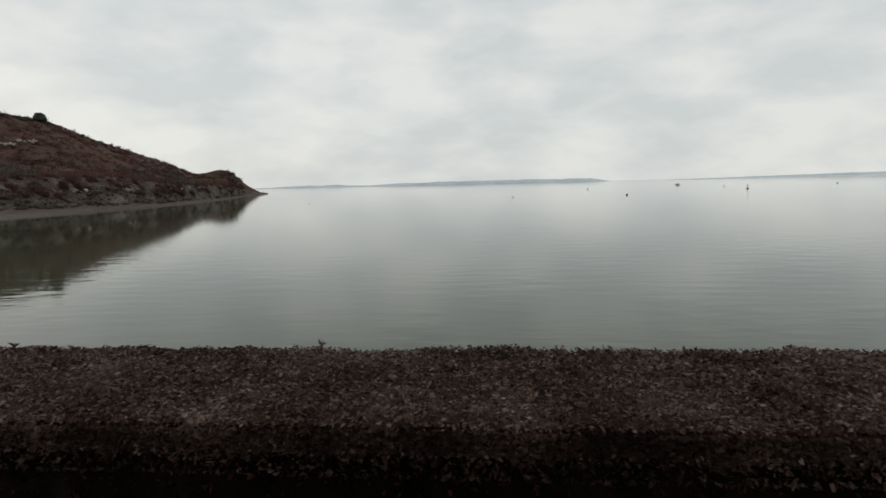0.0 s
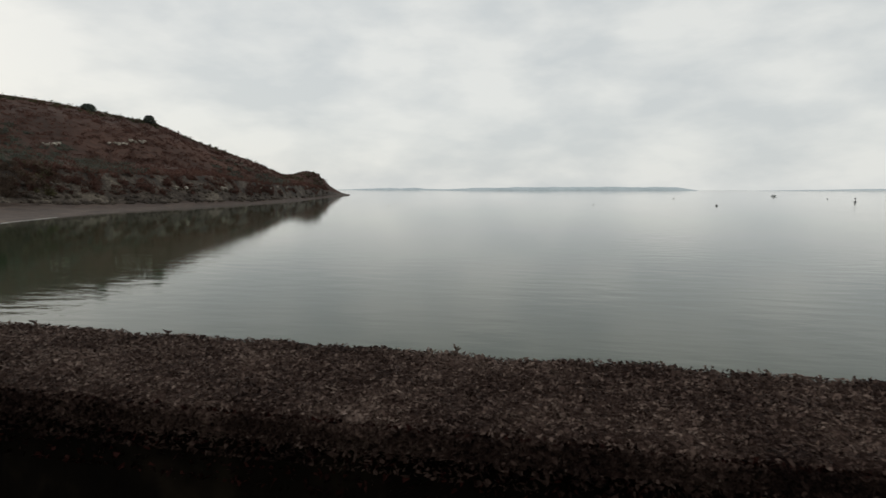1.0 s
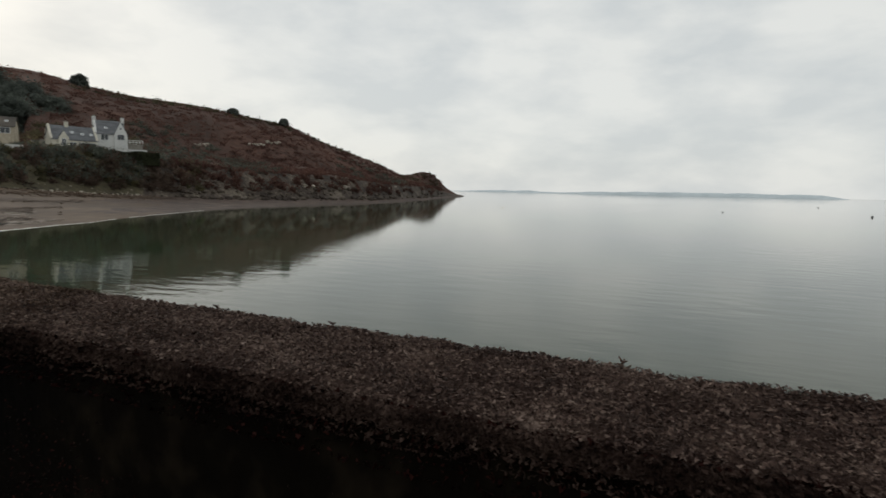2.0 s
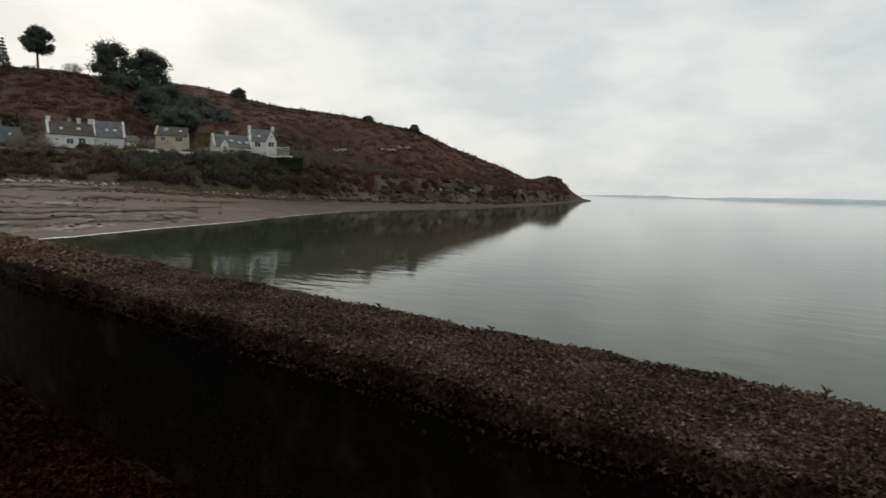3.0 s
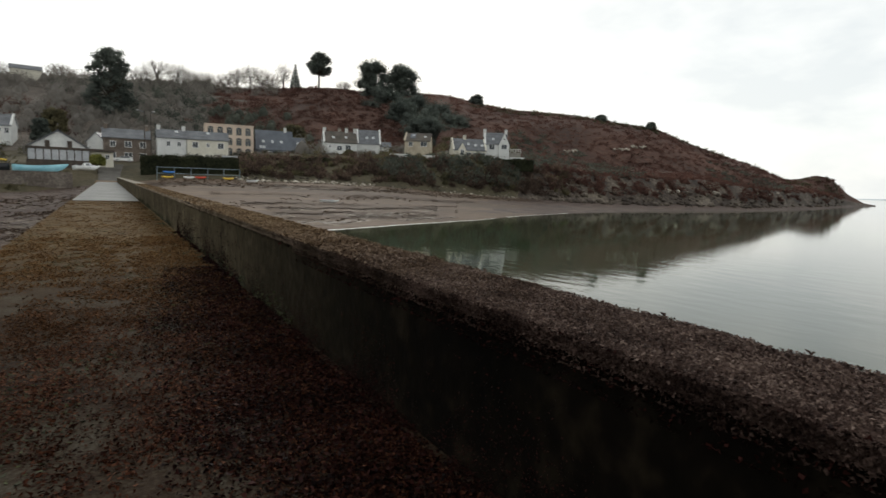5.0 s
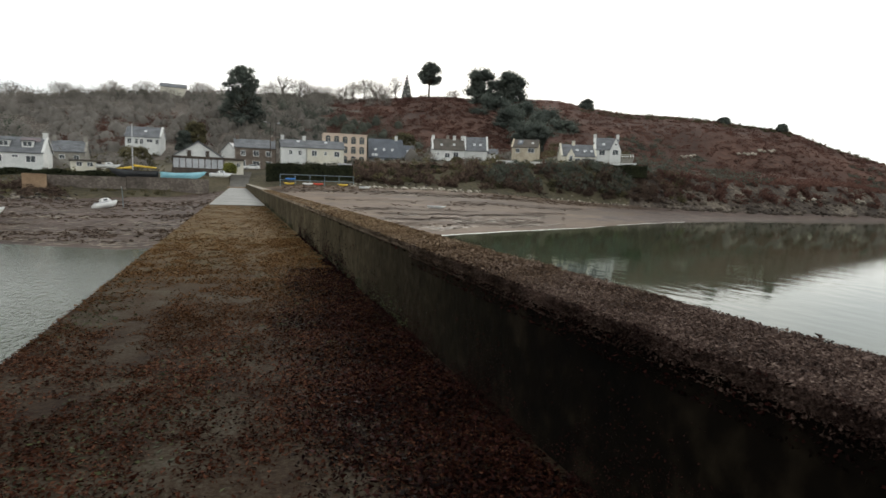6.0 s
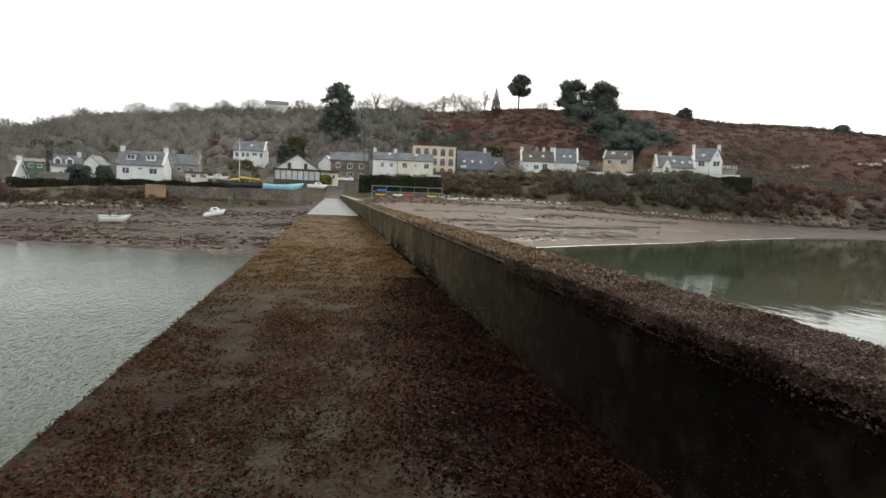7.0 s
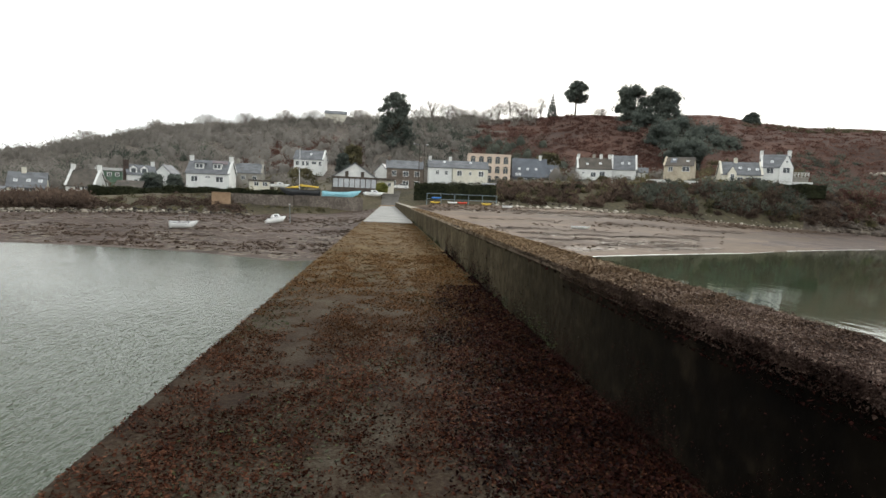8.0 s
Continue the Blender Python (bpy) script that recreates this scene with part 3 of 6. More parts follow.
house(97.7, 214, 10.5, 7, 3.3, 3.3, 2.65, -14, label="white house on the slope with a slate roof", windows=((-4, 1.0, 1.3, 1.7), (-1.9, 1.0, 1.1, 1.7), (-0.4, 1.0, 1.1, 1.7), (2, 1.6, 1.8, 1.1), (4.2, 1.0, 1.1, 1.7)), lights=((0.5, 0.45),), gables=(1,))
house(88.5, 176, 11, 7.5, 5.6, 2.4, 1.3, 2, wall=M_BROWN, label="dark rubble-stone house with white-framed windows and a slate roof", windows=((-3.3, 3.2, 1.3, 1.6), (0.2, 3.2, 1.6, 1.6), (3.6, 3.2, 1.5, 1.6), (-3.3, 0.3, 1.3, 1.6), (0.2, 0.3, 1.9, 1.6), (3.6, 0.3, 1.6, 1.6)), chimneys=(-4.8, 4.8), cham=M_BROWN)
house(85.0, 172, 7.0, 6.5, 4.9, 2.2, 1.75, 4, label="white terraced house with a slate roof", windows=((-0.9, 2.7, 1.0, 1.4), (1.7, 2.7, 1.0, 1.4)), chimneys=(-3.0, 3.1), lights=((1.3, 0.25),))
house(82.0, 172, 10.4, 6.5, 4.6, 2.2, 1.85, 4, wall=M_CREAM, label="cream terraced house with a slate roof", windows=((-3.2, 2.3, 1.5, 1.6), (0, 2.6, 0.8, 1.1), (3.2, 2.3, 1.6, 1.6)), lights=((0.2, 0.25),))
house(76.1, 196, 11.2, 8, 3.0, 6.0, 1.95, 4, wall=M_BLUEROOF, roof=M_BLUEROOF, label="dark slate-clad house with roof windows and glazed bays", lights=((-3.4, 0.62), (-0.6, 0.62), (2.2, 0.62), (-4.2, 0.93), (-3.2, 0.93)), chimneys=(3.6,), cham=M_WHITE, windows=((-1.6, 0.3, 1.6, 2.0), (2.6, 0.2, 3.4, 2.2)), doors=(0.2,))
house(73.95, 197, 4.4, 7, 3.0, 4.2, 1.95, 4, wall=M_BLUEROOF, roof=M_BLUEROOF, label="dark slate-clad wing of the slate house", lights=((0.2, 0.5),), windows=((0, 0.2, 3.2, 1.0),))
house(69.9, 192, 10.5, 7.5, 5.2, 3.6, 2.2, 6, label="white house with a mossy slate roof", roof=M_SLATE_D, windows=((-0.4, 2.6, 1.7, 1.6), (2.4, 2.2, 1.8, 2.3), (-3.4, 3.4, 0.8, 0.8), (-0.4, 0.2, 1.6, 1.5)), chimneys=(-4.9, 2.2, 4.9), lights=((1.9, 0.55), (-2.2, 0.6)), gables=(-1,))
house(67.1, 200, 7.6, 7, 3.2, 4.6, 2.85, 4, label="white house with slate roof and two roof windows", lights=((-0.6, 0.6), (1.5, 0.6)), gables=(-1, 1))
house(65.4, 201, 3.2, 5, 2.0, 1.6, 2.95, 4, label="low white annexe with a slate roof")
hb = house(62.1, 194, 8.4, 7.5, 5.4, 2.7, 2.6, -8, wall=M_BEIGE, roof=M_SLATE_D, label="beige stone house with a patched slate roof", windows=((2.2, 3.6, 2.2, 1.6), (-2.2, 3.6, 1.4, 1.5)), lights=((-1.6, 0.35), (2.4, 0.5)), gables=(-1,))
roof_patch(hb, -2.6, -0.8, 0.1, 0.7, 7.5, 5.4, 2.7, M_BLUEROOF)
hc = house(57.2, 192, 11.0, 6.4, 2.8, 3.7, 2.65, 14, wall=M_CREAM, label="long low cream house with a slate roof and a gabled porch", windows=((-0.4, 0.3, 1.5, 1.8), (1.8, 0.3, 1.5, 1.8), (4.2, 0.3, 2.2, 1.8)), lights=((-0.2, 0.5), (2.2, 0.6), (4.4, 0.6)), chimneys=(-1.2,), gables=(-1, 1))
front_gable(hc, -2.8, 2.3, 1.6, 3.1, 1.9, 3.4, M_CREAM, M_SLATE, panes=((0, 0.9, 1.1, 2.0),))
ht = house(54.5, 196, 7.2, 7, 4.4, 3.8, 2.85, 6, label="tall white house with two white chimneys and a front gable", windows=((-1.4, 2.5, 1.9, 1.7),), chimneys=(-3.6, 3.6), lights=((-0.9, 0.6),), gables=(-1,))
front_gable(ht, 2.6, 3.4, 2.0, 4.2, 3.6, 3.6, M_WHITE, M_SLATE, panes=((0, 2.6, 1.9, 1.7), (0, 5.5, 0.7, 0.8)))
house(95.4, 314, 11.5, 6, 2.6, 1.9, 7.55, 0, wall=M_CREAM, label="small house on the skyline among trees")


def garden_wall(az0, az1, d, el0, el1, label):
    """A low rendered wall with a coping."""
    (xa, ya), (xb, yb) = bearing(az0, d), bearing(az1, d)
    L, z0, z1 = math.hypot(xb - xa, yb - ya), EYE + d * math.tan(radians(el0)), EYE + d * math.tan(radians(el1))
    root = empty("garden_wall", pose((xa + xb) / 2, (ya + yb) / 2, z0, 0, 0, math.degrees(math.atan2(yb - ya, xb - xa))), label, "wall")
    bm = bmesh.new()
    bevel_box(bm, -L / 2, L / 2, -0.15, 0.15, -1.5, z1 - z0, 0.03)
    part("wall_body", bm, M_WHITE, root)
    bm = bmesh.new()
    bevel_box(bm, -L / 2 - 0.05, L / 2 + 0.05, -0.22, 0.22, z1 - z0 + 0.002, z1 - z0 + 0.1, 0.02)
    part("coping", bm, M_GREYST, root)


garden_wall(65.0, 62.9, 177, 2.45, 2.95, "low white garden wall above the bank")
garden_wall(62.3, 59.9, 177, 2.45, 2.9, "low white garden wall above the bank")
garden_wall(54.0, 51.6, 188, 2.7, 2.95, "low white garden wall below the tall house")


def terrace_rail():
    """A timber terrace rail beside the tall white house."""
    (xa, ya), (xb, yb) = bearing(53.2, 194), bearing(51.9, 194)
    z = EYE + 194 * math.tan(radians(3.35))
    L = math.hypot(xb - xa, yb - ya)
    root = empty("terrace", pose((xa + xb) / 2, (ya + yb) / 2, z, 0, 0, math.degrees(math.atan2(yb - ya, xb - xa))), "pale timber terrace with a railing beside the white house", "terrace")
    bm = bmesh.new()
    bevel_box(bm, -L / 2, L / 2, -1.5, 1.5, -0.2, 0.1, 0.03)
    part("deck", bm, M_GREYST, root)
    bm = bmesh.new()
    bevel_box(bm, -L / 2 + 0.1, L / 2 - 0.1, -1.2, 1.3, -4, -0.204, 0.03)
    part("base", bm, M_GREYST, root)
    for zz in (0.6, 1.15):
        bm = bmesh.new()
        bevel_box(bm, -L / 2, L / 2, -1.48, -1.36, zz, zz + 0.12, 0.02)
        part("rail", bm, M_FRAME, root)
    for k in range(6):
        bm = bmesh.new()
        x = -L / 2 + 0.08 + k * (L - 0.16) / 5
        bevel_box(bm, x - 0.07, x + 0.07, -1.34, -1.2, 0.1, 1.3, 0.02)
        part("post", bm, M_FRAME, root)


terrace_rail()


def flat_block(az, d, w, dep, h, el, label):
    x, y = bearing(az, d)
    root = empty("apartment_building", pose(x, y, EYE + d * math.tan(radians(el)), 0, 0, az + 4), label, "building")
    bm = bmesh.new()
    box(bm, -w / 2, w / 2, -dep / 2, dep / 2, -4, h)
    part("wall", bm, M_PEACH, root)
    bm = bmesh.new()
    bevel_box(bm, -w / 2 - 0.12, w / 2 + 0.12, -dep / 2 - 0.12, dep / 2 + 0.12, h, h + 0.25, 0.05)
    part("roof", bm, M_PEACH, root)
    for r in range(3):
        for c in range(5):
            window(root, (c - 2) * w / 5.2, 0.35 + r * h / 3.05, 1.65, 1.75, -dep / 2, arched=True, frame_mat=M_BEIGE)
    return root


flat_block(80.15, 190, 13.8, 9, 9.4, 1.95, "three-storey peach building with arched windows")


# ---------- vegetation ----------
RNG = np.random.default_rng(7)


def cores(centres, radii, heights, k=0.62):
    """Low rounded bodies inside bushes, eight sides by three rings."""
    c, r, h = np.asarray(centres, float), np.asarray(radii, float) * k, np.asarray(heights, float) * k
    n = len(c)
    el, a = np.array([-0.1, 0.45, 0.95, 1.5]), np.arange(8) * np.pi / 4
    ce, se = np.cos(el), np.sin(el)
    rad = 1 + 0.09 * RNG.normal(size=(n, 4, 8))
    v = np.stack([r[:, None, None] * ce[None, :, None] * np.cos(a) * rad + c[:, 0, None, None],
                  r[:, None, None] * ce[None, :, None] * np.sin(a) * rad + c[:, 1, None, None],
                  h[:, None, None] * se[None, :, None] * rad + c[:, 2, None, None]], -1).reshape(-1, 3)
    f = np.array([(i * 8 + j, i * 8 + (j + 1) % 8, i * 8 + 8 + (j + 1) % 8, i * 8 + 8 + j) for i in range(3) for j in range(8)])
    return v, (f[None] + 32 * np.arange(n)[:, None, None]).reshape(-1, 4)


def leaf_cloud(centres, radii, heights, per, size, slim=1.0, lump=0.35):
    """Corners and faces of many small leaves over rounded bushes. centres: bases; per: leaves on each; slim under 1: twigs."""
    c = np.repeat(np.asarray(centres, float), per, 0)
    r, h = np.repeat(np.asarray(radii, float), per), np.repeat(np.asarray(heights, float), per)
    n = len(c)
    th, u = RNG.uniform(0, 2 * np.pi, n), RNG.uniform(-0.15, 1, n)
    k = np.sqrt(1 - np.clip(u, 0, 1) ** 2)
    rad = RNG.uniform(0.5, 1.0, n) ** 0.5 * (1 + lump * np.sin(3 * th + c[:, 0]) * np.cos(4 * u + c[:, 1]))
    p = c + np.stack([r * k * rad * np.cos(th), r * k * rad * np.sin(th), h * np.clip(u, 0.02, 1) * rad], 1)
    out = np.stack([k * np.cos(th), k * np.sin(th), np.clip(u, 0.1, 1) * np.sign(h)], 1)
    return quads(p, np.repeat(np.asarray(size, float), per) if np.ndim(size) else np.full(n, size), slim, facing=out)


def quads(p, s, slim=1.0, flat=0.0, facing=None, curl=0.0):
    """A small quad of size s at each place, turned at random or roughly along facing; flat near 1 lays them down."""
    n = len(p)
    a = RNG.normal(size=(n, 3))
    b = RNG.normal(size=(n, 3))
    a[:, 2] *= 1 - flat
    b[:, 2] *= 1 - flat
    if facing is not None:
        nrm = facing + 0.45 * RNG.normal(size=(n, 3))
        a = np.cross(nrm, a)
        b = np.cross(nrm, a)
    a /= np.linalg.norm(a, axis=1)[:, None]
    b -= a * (a * b).sum(1)[:, None]
    b /= np.linalg.norm(b, axis=1)[:, None] + 1e-9
    s = (s * RNG.uniform(0.6, 1.4, n))[:, None]
    a, b = a * s * 0.5, b * s * 0.5 * slim
    v = np.stack([p - a - b, p + a - b * 0.7, p + a * 0.9 + b, p - a * 0.8 + b * 0.8], 1).reshape(-1, 3)
    if curl:
        v = v + RNG.normal(size=v.shape) * np.repeat(s, 4, 0) * curl
    return v, np.arange(4 * n).reshape(n, 4)


def join(parts):
    vs, fs, k = [], [], 0
    for v, f in parts:
        vs.append(v)
        fs.append(f + k)
        k += len(v)
    return np.concatenate(vs), np.concatenate(fs)


def stuff(name, parts, material, label, category):
    v, f = join(parts)
    return tagged(new(name, raw_mesh(name, v, f, material, True)), label, category, kind="stuff")


def scatter(n, az0, az1, lo, hi, keep=None):
    """n places between two directions, at shares lo to hi of the way from the shelf's edge to the ridge."""
    out = []
    while len(out) < n:
        az, t = RNG.uniform(az0, az1), RNG.uniform(lo, hi)
        p = profile(az)
        r = p[4][0] + t * (p[7][0] - p[4][0])
        x, y = bearing(az, r)
        if keep is None or keep(az, r, x, y):
            out.append((x, y, ground(x, y) - 0.3))
    return np.array(out)


HOUSE_SPOTS = [(bearing(a, d), s) for a, d, s in ((120.6, 168, 9), (116.6, 172, 9), (112.9, 176, 9), (110.2, 178, 7), (106.4, 160, 12), (102.9, 190, 9), (97.3, 214, 12),
               (94, 165, 14), (88.5, 176, 12), (85, 172, 9), (82, 172, 11), (80.15, 190, 13), (75.7, 196, 13), (69.9, 192, 11), (67, 200, 9), (62, 194, 10),
               (57.5, 192, 11), (54.4, 196, 10), (94.9, 300, 7))]


def clear(az, r, x, y):
    """True away from the houses and from the sight lines just before them."""
    for (hx, hy), s in HOUSE_SPOTS:
        if (x - hx) ** 2 + (y - hy) ** 2 < s * s * 0.8:
            return False
        ha, hd = math.degrees(math.atan2(-hx, hy)), math.hypot(hx, hy)
        if r < hd and abs(az - ha) < math.degrees(s * 0.55 / hd) and r > hd - 40:
            return False
    return True


# Twig and evergreen tones are lightened to put distance haze into them.
M_TWIG = mat("winter_twigs", (0.138, 0.125, 0.11), (0.255, 0.236, 0.212), 0.95, 0.02, 0.2, 0.0, third=(0.19, 0.174, 0.154), island=0.04)
M_BRAMBLE = mat("bramble_stems", (0.045, 0.031, 0.023), (0.165, 0.118, 0.09), 0.95, 0.08, 0.6, 0.0, third=(0.092, 0.064, 0.049), island=0.12)
M_PALETWIG = mat("pale_twigs", (0.1518, 0.1341, 0.1138), (0.3289, 0.2973, 0.2656), 0.95, 0.05, 0.4, 0.0, island=0.15)
M_BRACKEN = mat("dead_bracken", (0.056, 0.03, 0.0235), (0.15, 0.079, 0.062), 0.95, 0.02, 0.25, 0.0, third=(0.094, 0.049, 0.0385), island=0.06)
M_EVERG = mat("dark_evergreen", (0.05, 0.057, 0.047), (0.12, 0.13, 0.102), 0.9, 0.06, 0.6, 0.0, third=(0.082, 0.09, 0.072), island=0.1)
M_HEDGE = mat("clipped_hedge", (0.012, 0.015, 0.008), (0.05, 0.055, 0.026), 0.9, 0.3, 2, 0.0, third=(0.027, 0.031, 0.016), island=0.25)
M_OLIVE = mat("olive_scrub", (0.0483, 0.04554, 0.02484), (0.1656, 0.1449, 0.0759), 0.95, 0.05, 0.5, 0.0, third=(0.0966, 0.08556, 0.04692), island=0.15)
M_GORSE = mat("yellow_green_leaves", (0.09, 0.1, 0.02), (0.26, 0.25, 0.07), 0.9, 0.3, 2, 0.0, island=0.2)
M_BARK = mat("tree_bark", (0.03, 0.024, 0.018), (0.1, 0.08, 0.06), 0.95, 1, 8, 0.3)


# Needle colour is raised and blued to carry the haze of distance.
M_PINE = mat("hazed_pine_needles", (0.055, 0.066, 0.058), (0.15, 0.168, 0.142), 0.85, 0.1, 1.0, 0.0, third=(0.095, 0.11, 0.094), island=0.12)
M_HEATH = mat("ridge_heath", (0.032, 0.033, 0.018), (0.105, 0.1, 0.055), 0.95, 0.05, 0.5, 0.0, third=(0.062, 0.061, 0.034), island=0.12)


for m_leaf in (M_TWIG, M_HEATH, M_PINE, M_BRAMBLE, M_PALETWIG, M_BRACKEN, M_EVERG, M_HEDGE, M_OLIVE, M_GORSE):
    leafy(m_leaf)


def thicket(centres, radii, heights, per, length, width):
    """Leafless crowns: many thin rising twigs filling rounded forms, dense towards the outside."""
    c = np.repeat(np.asarray(centres, float), per, 0)
    r, h = np.repeat(np.asarray(radii, float), per), np.repeat(np.asarray(heights, float), per)
    n = len(c)
    d = RNG.normal(size=(n, 3))
    d[:, 2] = np.abs(d[:, 2]) - 0.25
    d /= np.linalg.norm(d, axis=1)[:, None]
    rad = RNG.uniform(0.15, 1.0, n) ** 0.75 * (1 + 0.16 * np.sin(3 * np.arctan2(d[:, 1], d[:, 0]) + c[:, 0]) + 0.1 * np.sin(5 * d[:, 2] + c[:, 1]))
    p = c + d * rad[:, None] * np.stack([r, r, h], 1)
    t1 = d + np.array([0, 0, 0.3]) + RNG.normal(size=(n, 3)) * 0.55
    t1 *= (length * RNG.uniform(0.25, 0.7, n) / np.linalg.norm(t1, axis=1))[:, None]
    t2 = np.cross(t1, RNG.normal(size=(n, 3)))
    t2 *= (width * RNG.uniform(0.3, 0.7, n) / (np.linalg.norm(t2, axis=1) + 1e-9))[:, None]
    v = np.stack([p - t1 - t2, p - t1 + t2, p + t1 + t2 * 0.3, p + t1 - t2 * 0.3], 1).reshape(-1, 3)
    f = np.arange(4 * n).reshape(n, 4)
    return v, f


def brush(centres, radii, heights, per, length, width, k=0.8):
    """Dense brushwood: thickets round close-grown bodies."""
    return join([cores(centres, radii, heights, k), thicket(centres, radii, heights, per, length, width)])


def open_slope(az, x, y):
    """True on the stretch of hillside that bracken covers, below the pines."""
    return 61 < az + 5 * noise.noise((x * 0.02, y * 0.02, 17)) < 82


def woods():
    def share(az, r):
        p = profile(az)
        return (r - p[4][0]) / (p[7][0] - p[4][0])
    wooded = lambda a, d, x, y: clear(a, d, x, y) and not (open_slope(a, x, y) and share(a, d) > 0.3 )
    c = scatter(1950, 62, 133, 0.1, 1.0, wooded)
    n = len(c)
    r = RNG.uniform(1.8, 4.6, n)
    stuff("winter_wood", [brush(c, r, r * RNG.uniform(1.2, 1.9, n), 80, 0.78, 0.27, 0.5)], M_TWIG, "leafless brown winter wood covering the hillside", "wood")
    c = scatter(380, 76, 133, 0.86, 1.05)
    r = RNG.uniform(2.4, 4.6, len(c))
    h = np.array([5.6 if math.degrees(math.atan2(-p[0], p[1])) > 91 else 4.4 for p in c]) * RNG.uniform(0.75, 1.2, len(c))
    stuff("crest_wood", [thicket(c, r, h, 210, 0.66, 0.21)], M_TWIG, "line of bare trees along the crest of the hill", "wood")
    c = scatter(330, 60, 135, 0.08, 0.95, lambda a, d, x, y: clear(a, d, x, y) and noise.noise((x * 0.012, y * 0.012, 9)) > (0.3 if open_slope(a, x, y) else 0.1))
    r = RNG.uniform(2.2, 4.6, len(c))
    stuff("evergreen_scrub", [brush(c, r, r * RNG.uniform(1.1, 1.7, len(c)), 140, 0.65, 0.3, 0.5)], M_EVERG, "dark evergreen scrub among the winter wood", "shrubs")
    c = scatter(330, 52, 126, 0.03, 0.4, clear)
    r = RNG.uniform(1.2, 3.0, len(c))
    stuff("olive_scrub", [thicket(c, r, r * RNG.uniform(0.9, 1.5, len(c)), 105, 0.62, 0.32)], M_OLIVE, "olive green garden shrubs between the houses", "shrubs")
    c = scatter(1250, 59, 104, 0.26, 1.0, lambda a, d, x, y: clear(a, d, x, y) and (open_slope(a, x, y) or (a > 84 and share(a, d) < 0.7 and noise.noise((x * 0.012, y * 0.012, 30)) > 0.16)))
    r = RNG.uniform(1.6, 3.6, len(c))
    stuff("bracken_slope", [thicket(c, r, r * RNG.uniform(0.45, 0.8, len(c)), 56, 0.72, 0.36)], M_BRACKEN, "red-brown bracken over the open slope below the pines", "bracken")
    c = scatter(2400, 24.5, 66, 0.0, 1.0, clear)
    r = RNG.uniform(1.4, 3.2, len(c))
    stuff("bracken", [thicket(c, r, r * RNG.uniform(0.35, 0.7, len(c)), 38, 0.7, 0.36)], M_BRACKEN, "red-brown dead bracken on the headland", "bracken")
    c = scatter(260, 26, 62, 0.0, 0.75, lambda a, d, x, y: clear(a, d, x, y) and noise.noise((x * 0.016, y * 0.016, 4)) > 0.08)
    r = RNG.uniform(1.4, 3.2, len(c))
    stuff("gorse", [brush(c, r, r * RNG.uniform(0.6, 1.0, len(c)), 85, 0.62, 0.34, 0.4)], M_EVERG, "dark green gorse bushes on the headland", "shrubs")
    c = np.concatenate([scatter(150, 38.6, 57, 0.9, 1.0), scatter(70, 24.3, 28.6, 0.55, 1.0), scatter(40, 29, 38.5, 0.93, 1.0)])
    r = RNG.uniform(0.9, 2.0, len(c))
    stuff("ridge_scrub", [brush(c, r, r * RNG.uniform(0.7, 1.2, len(c)), 80, 0.52, 0.3, 0.4)], M_HEATH, "low dark green scrub along the headland's ridge", "shrubs")


woods()


def crown(blobs, per, size, slim=0.6):
    c = np.array([b[:3] for b in blobs], float)
    r = np.array([b[3] for b in blobs], float)
    per, size = int(per * 0.75), size * 1.15
    return join([leaf_cloud(c, r, r * 0.9, per, size, slim), leaf_cloud(c, r, -r * 0.75, per // 2, size, slim),
                 cores(c, r, r * 0.9, 0.48), cores(c, r, -r * 0.75, 0.48)])


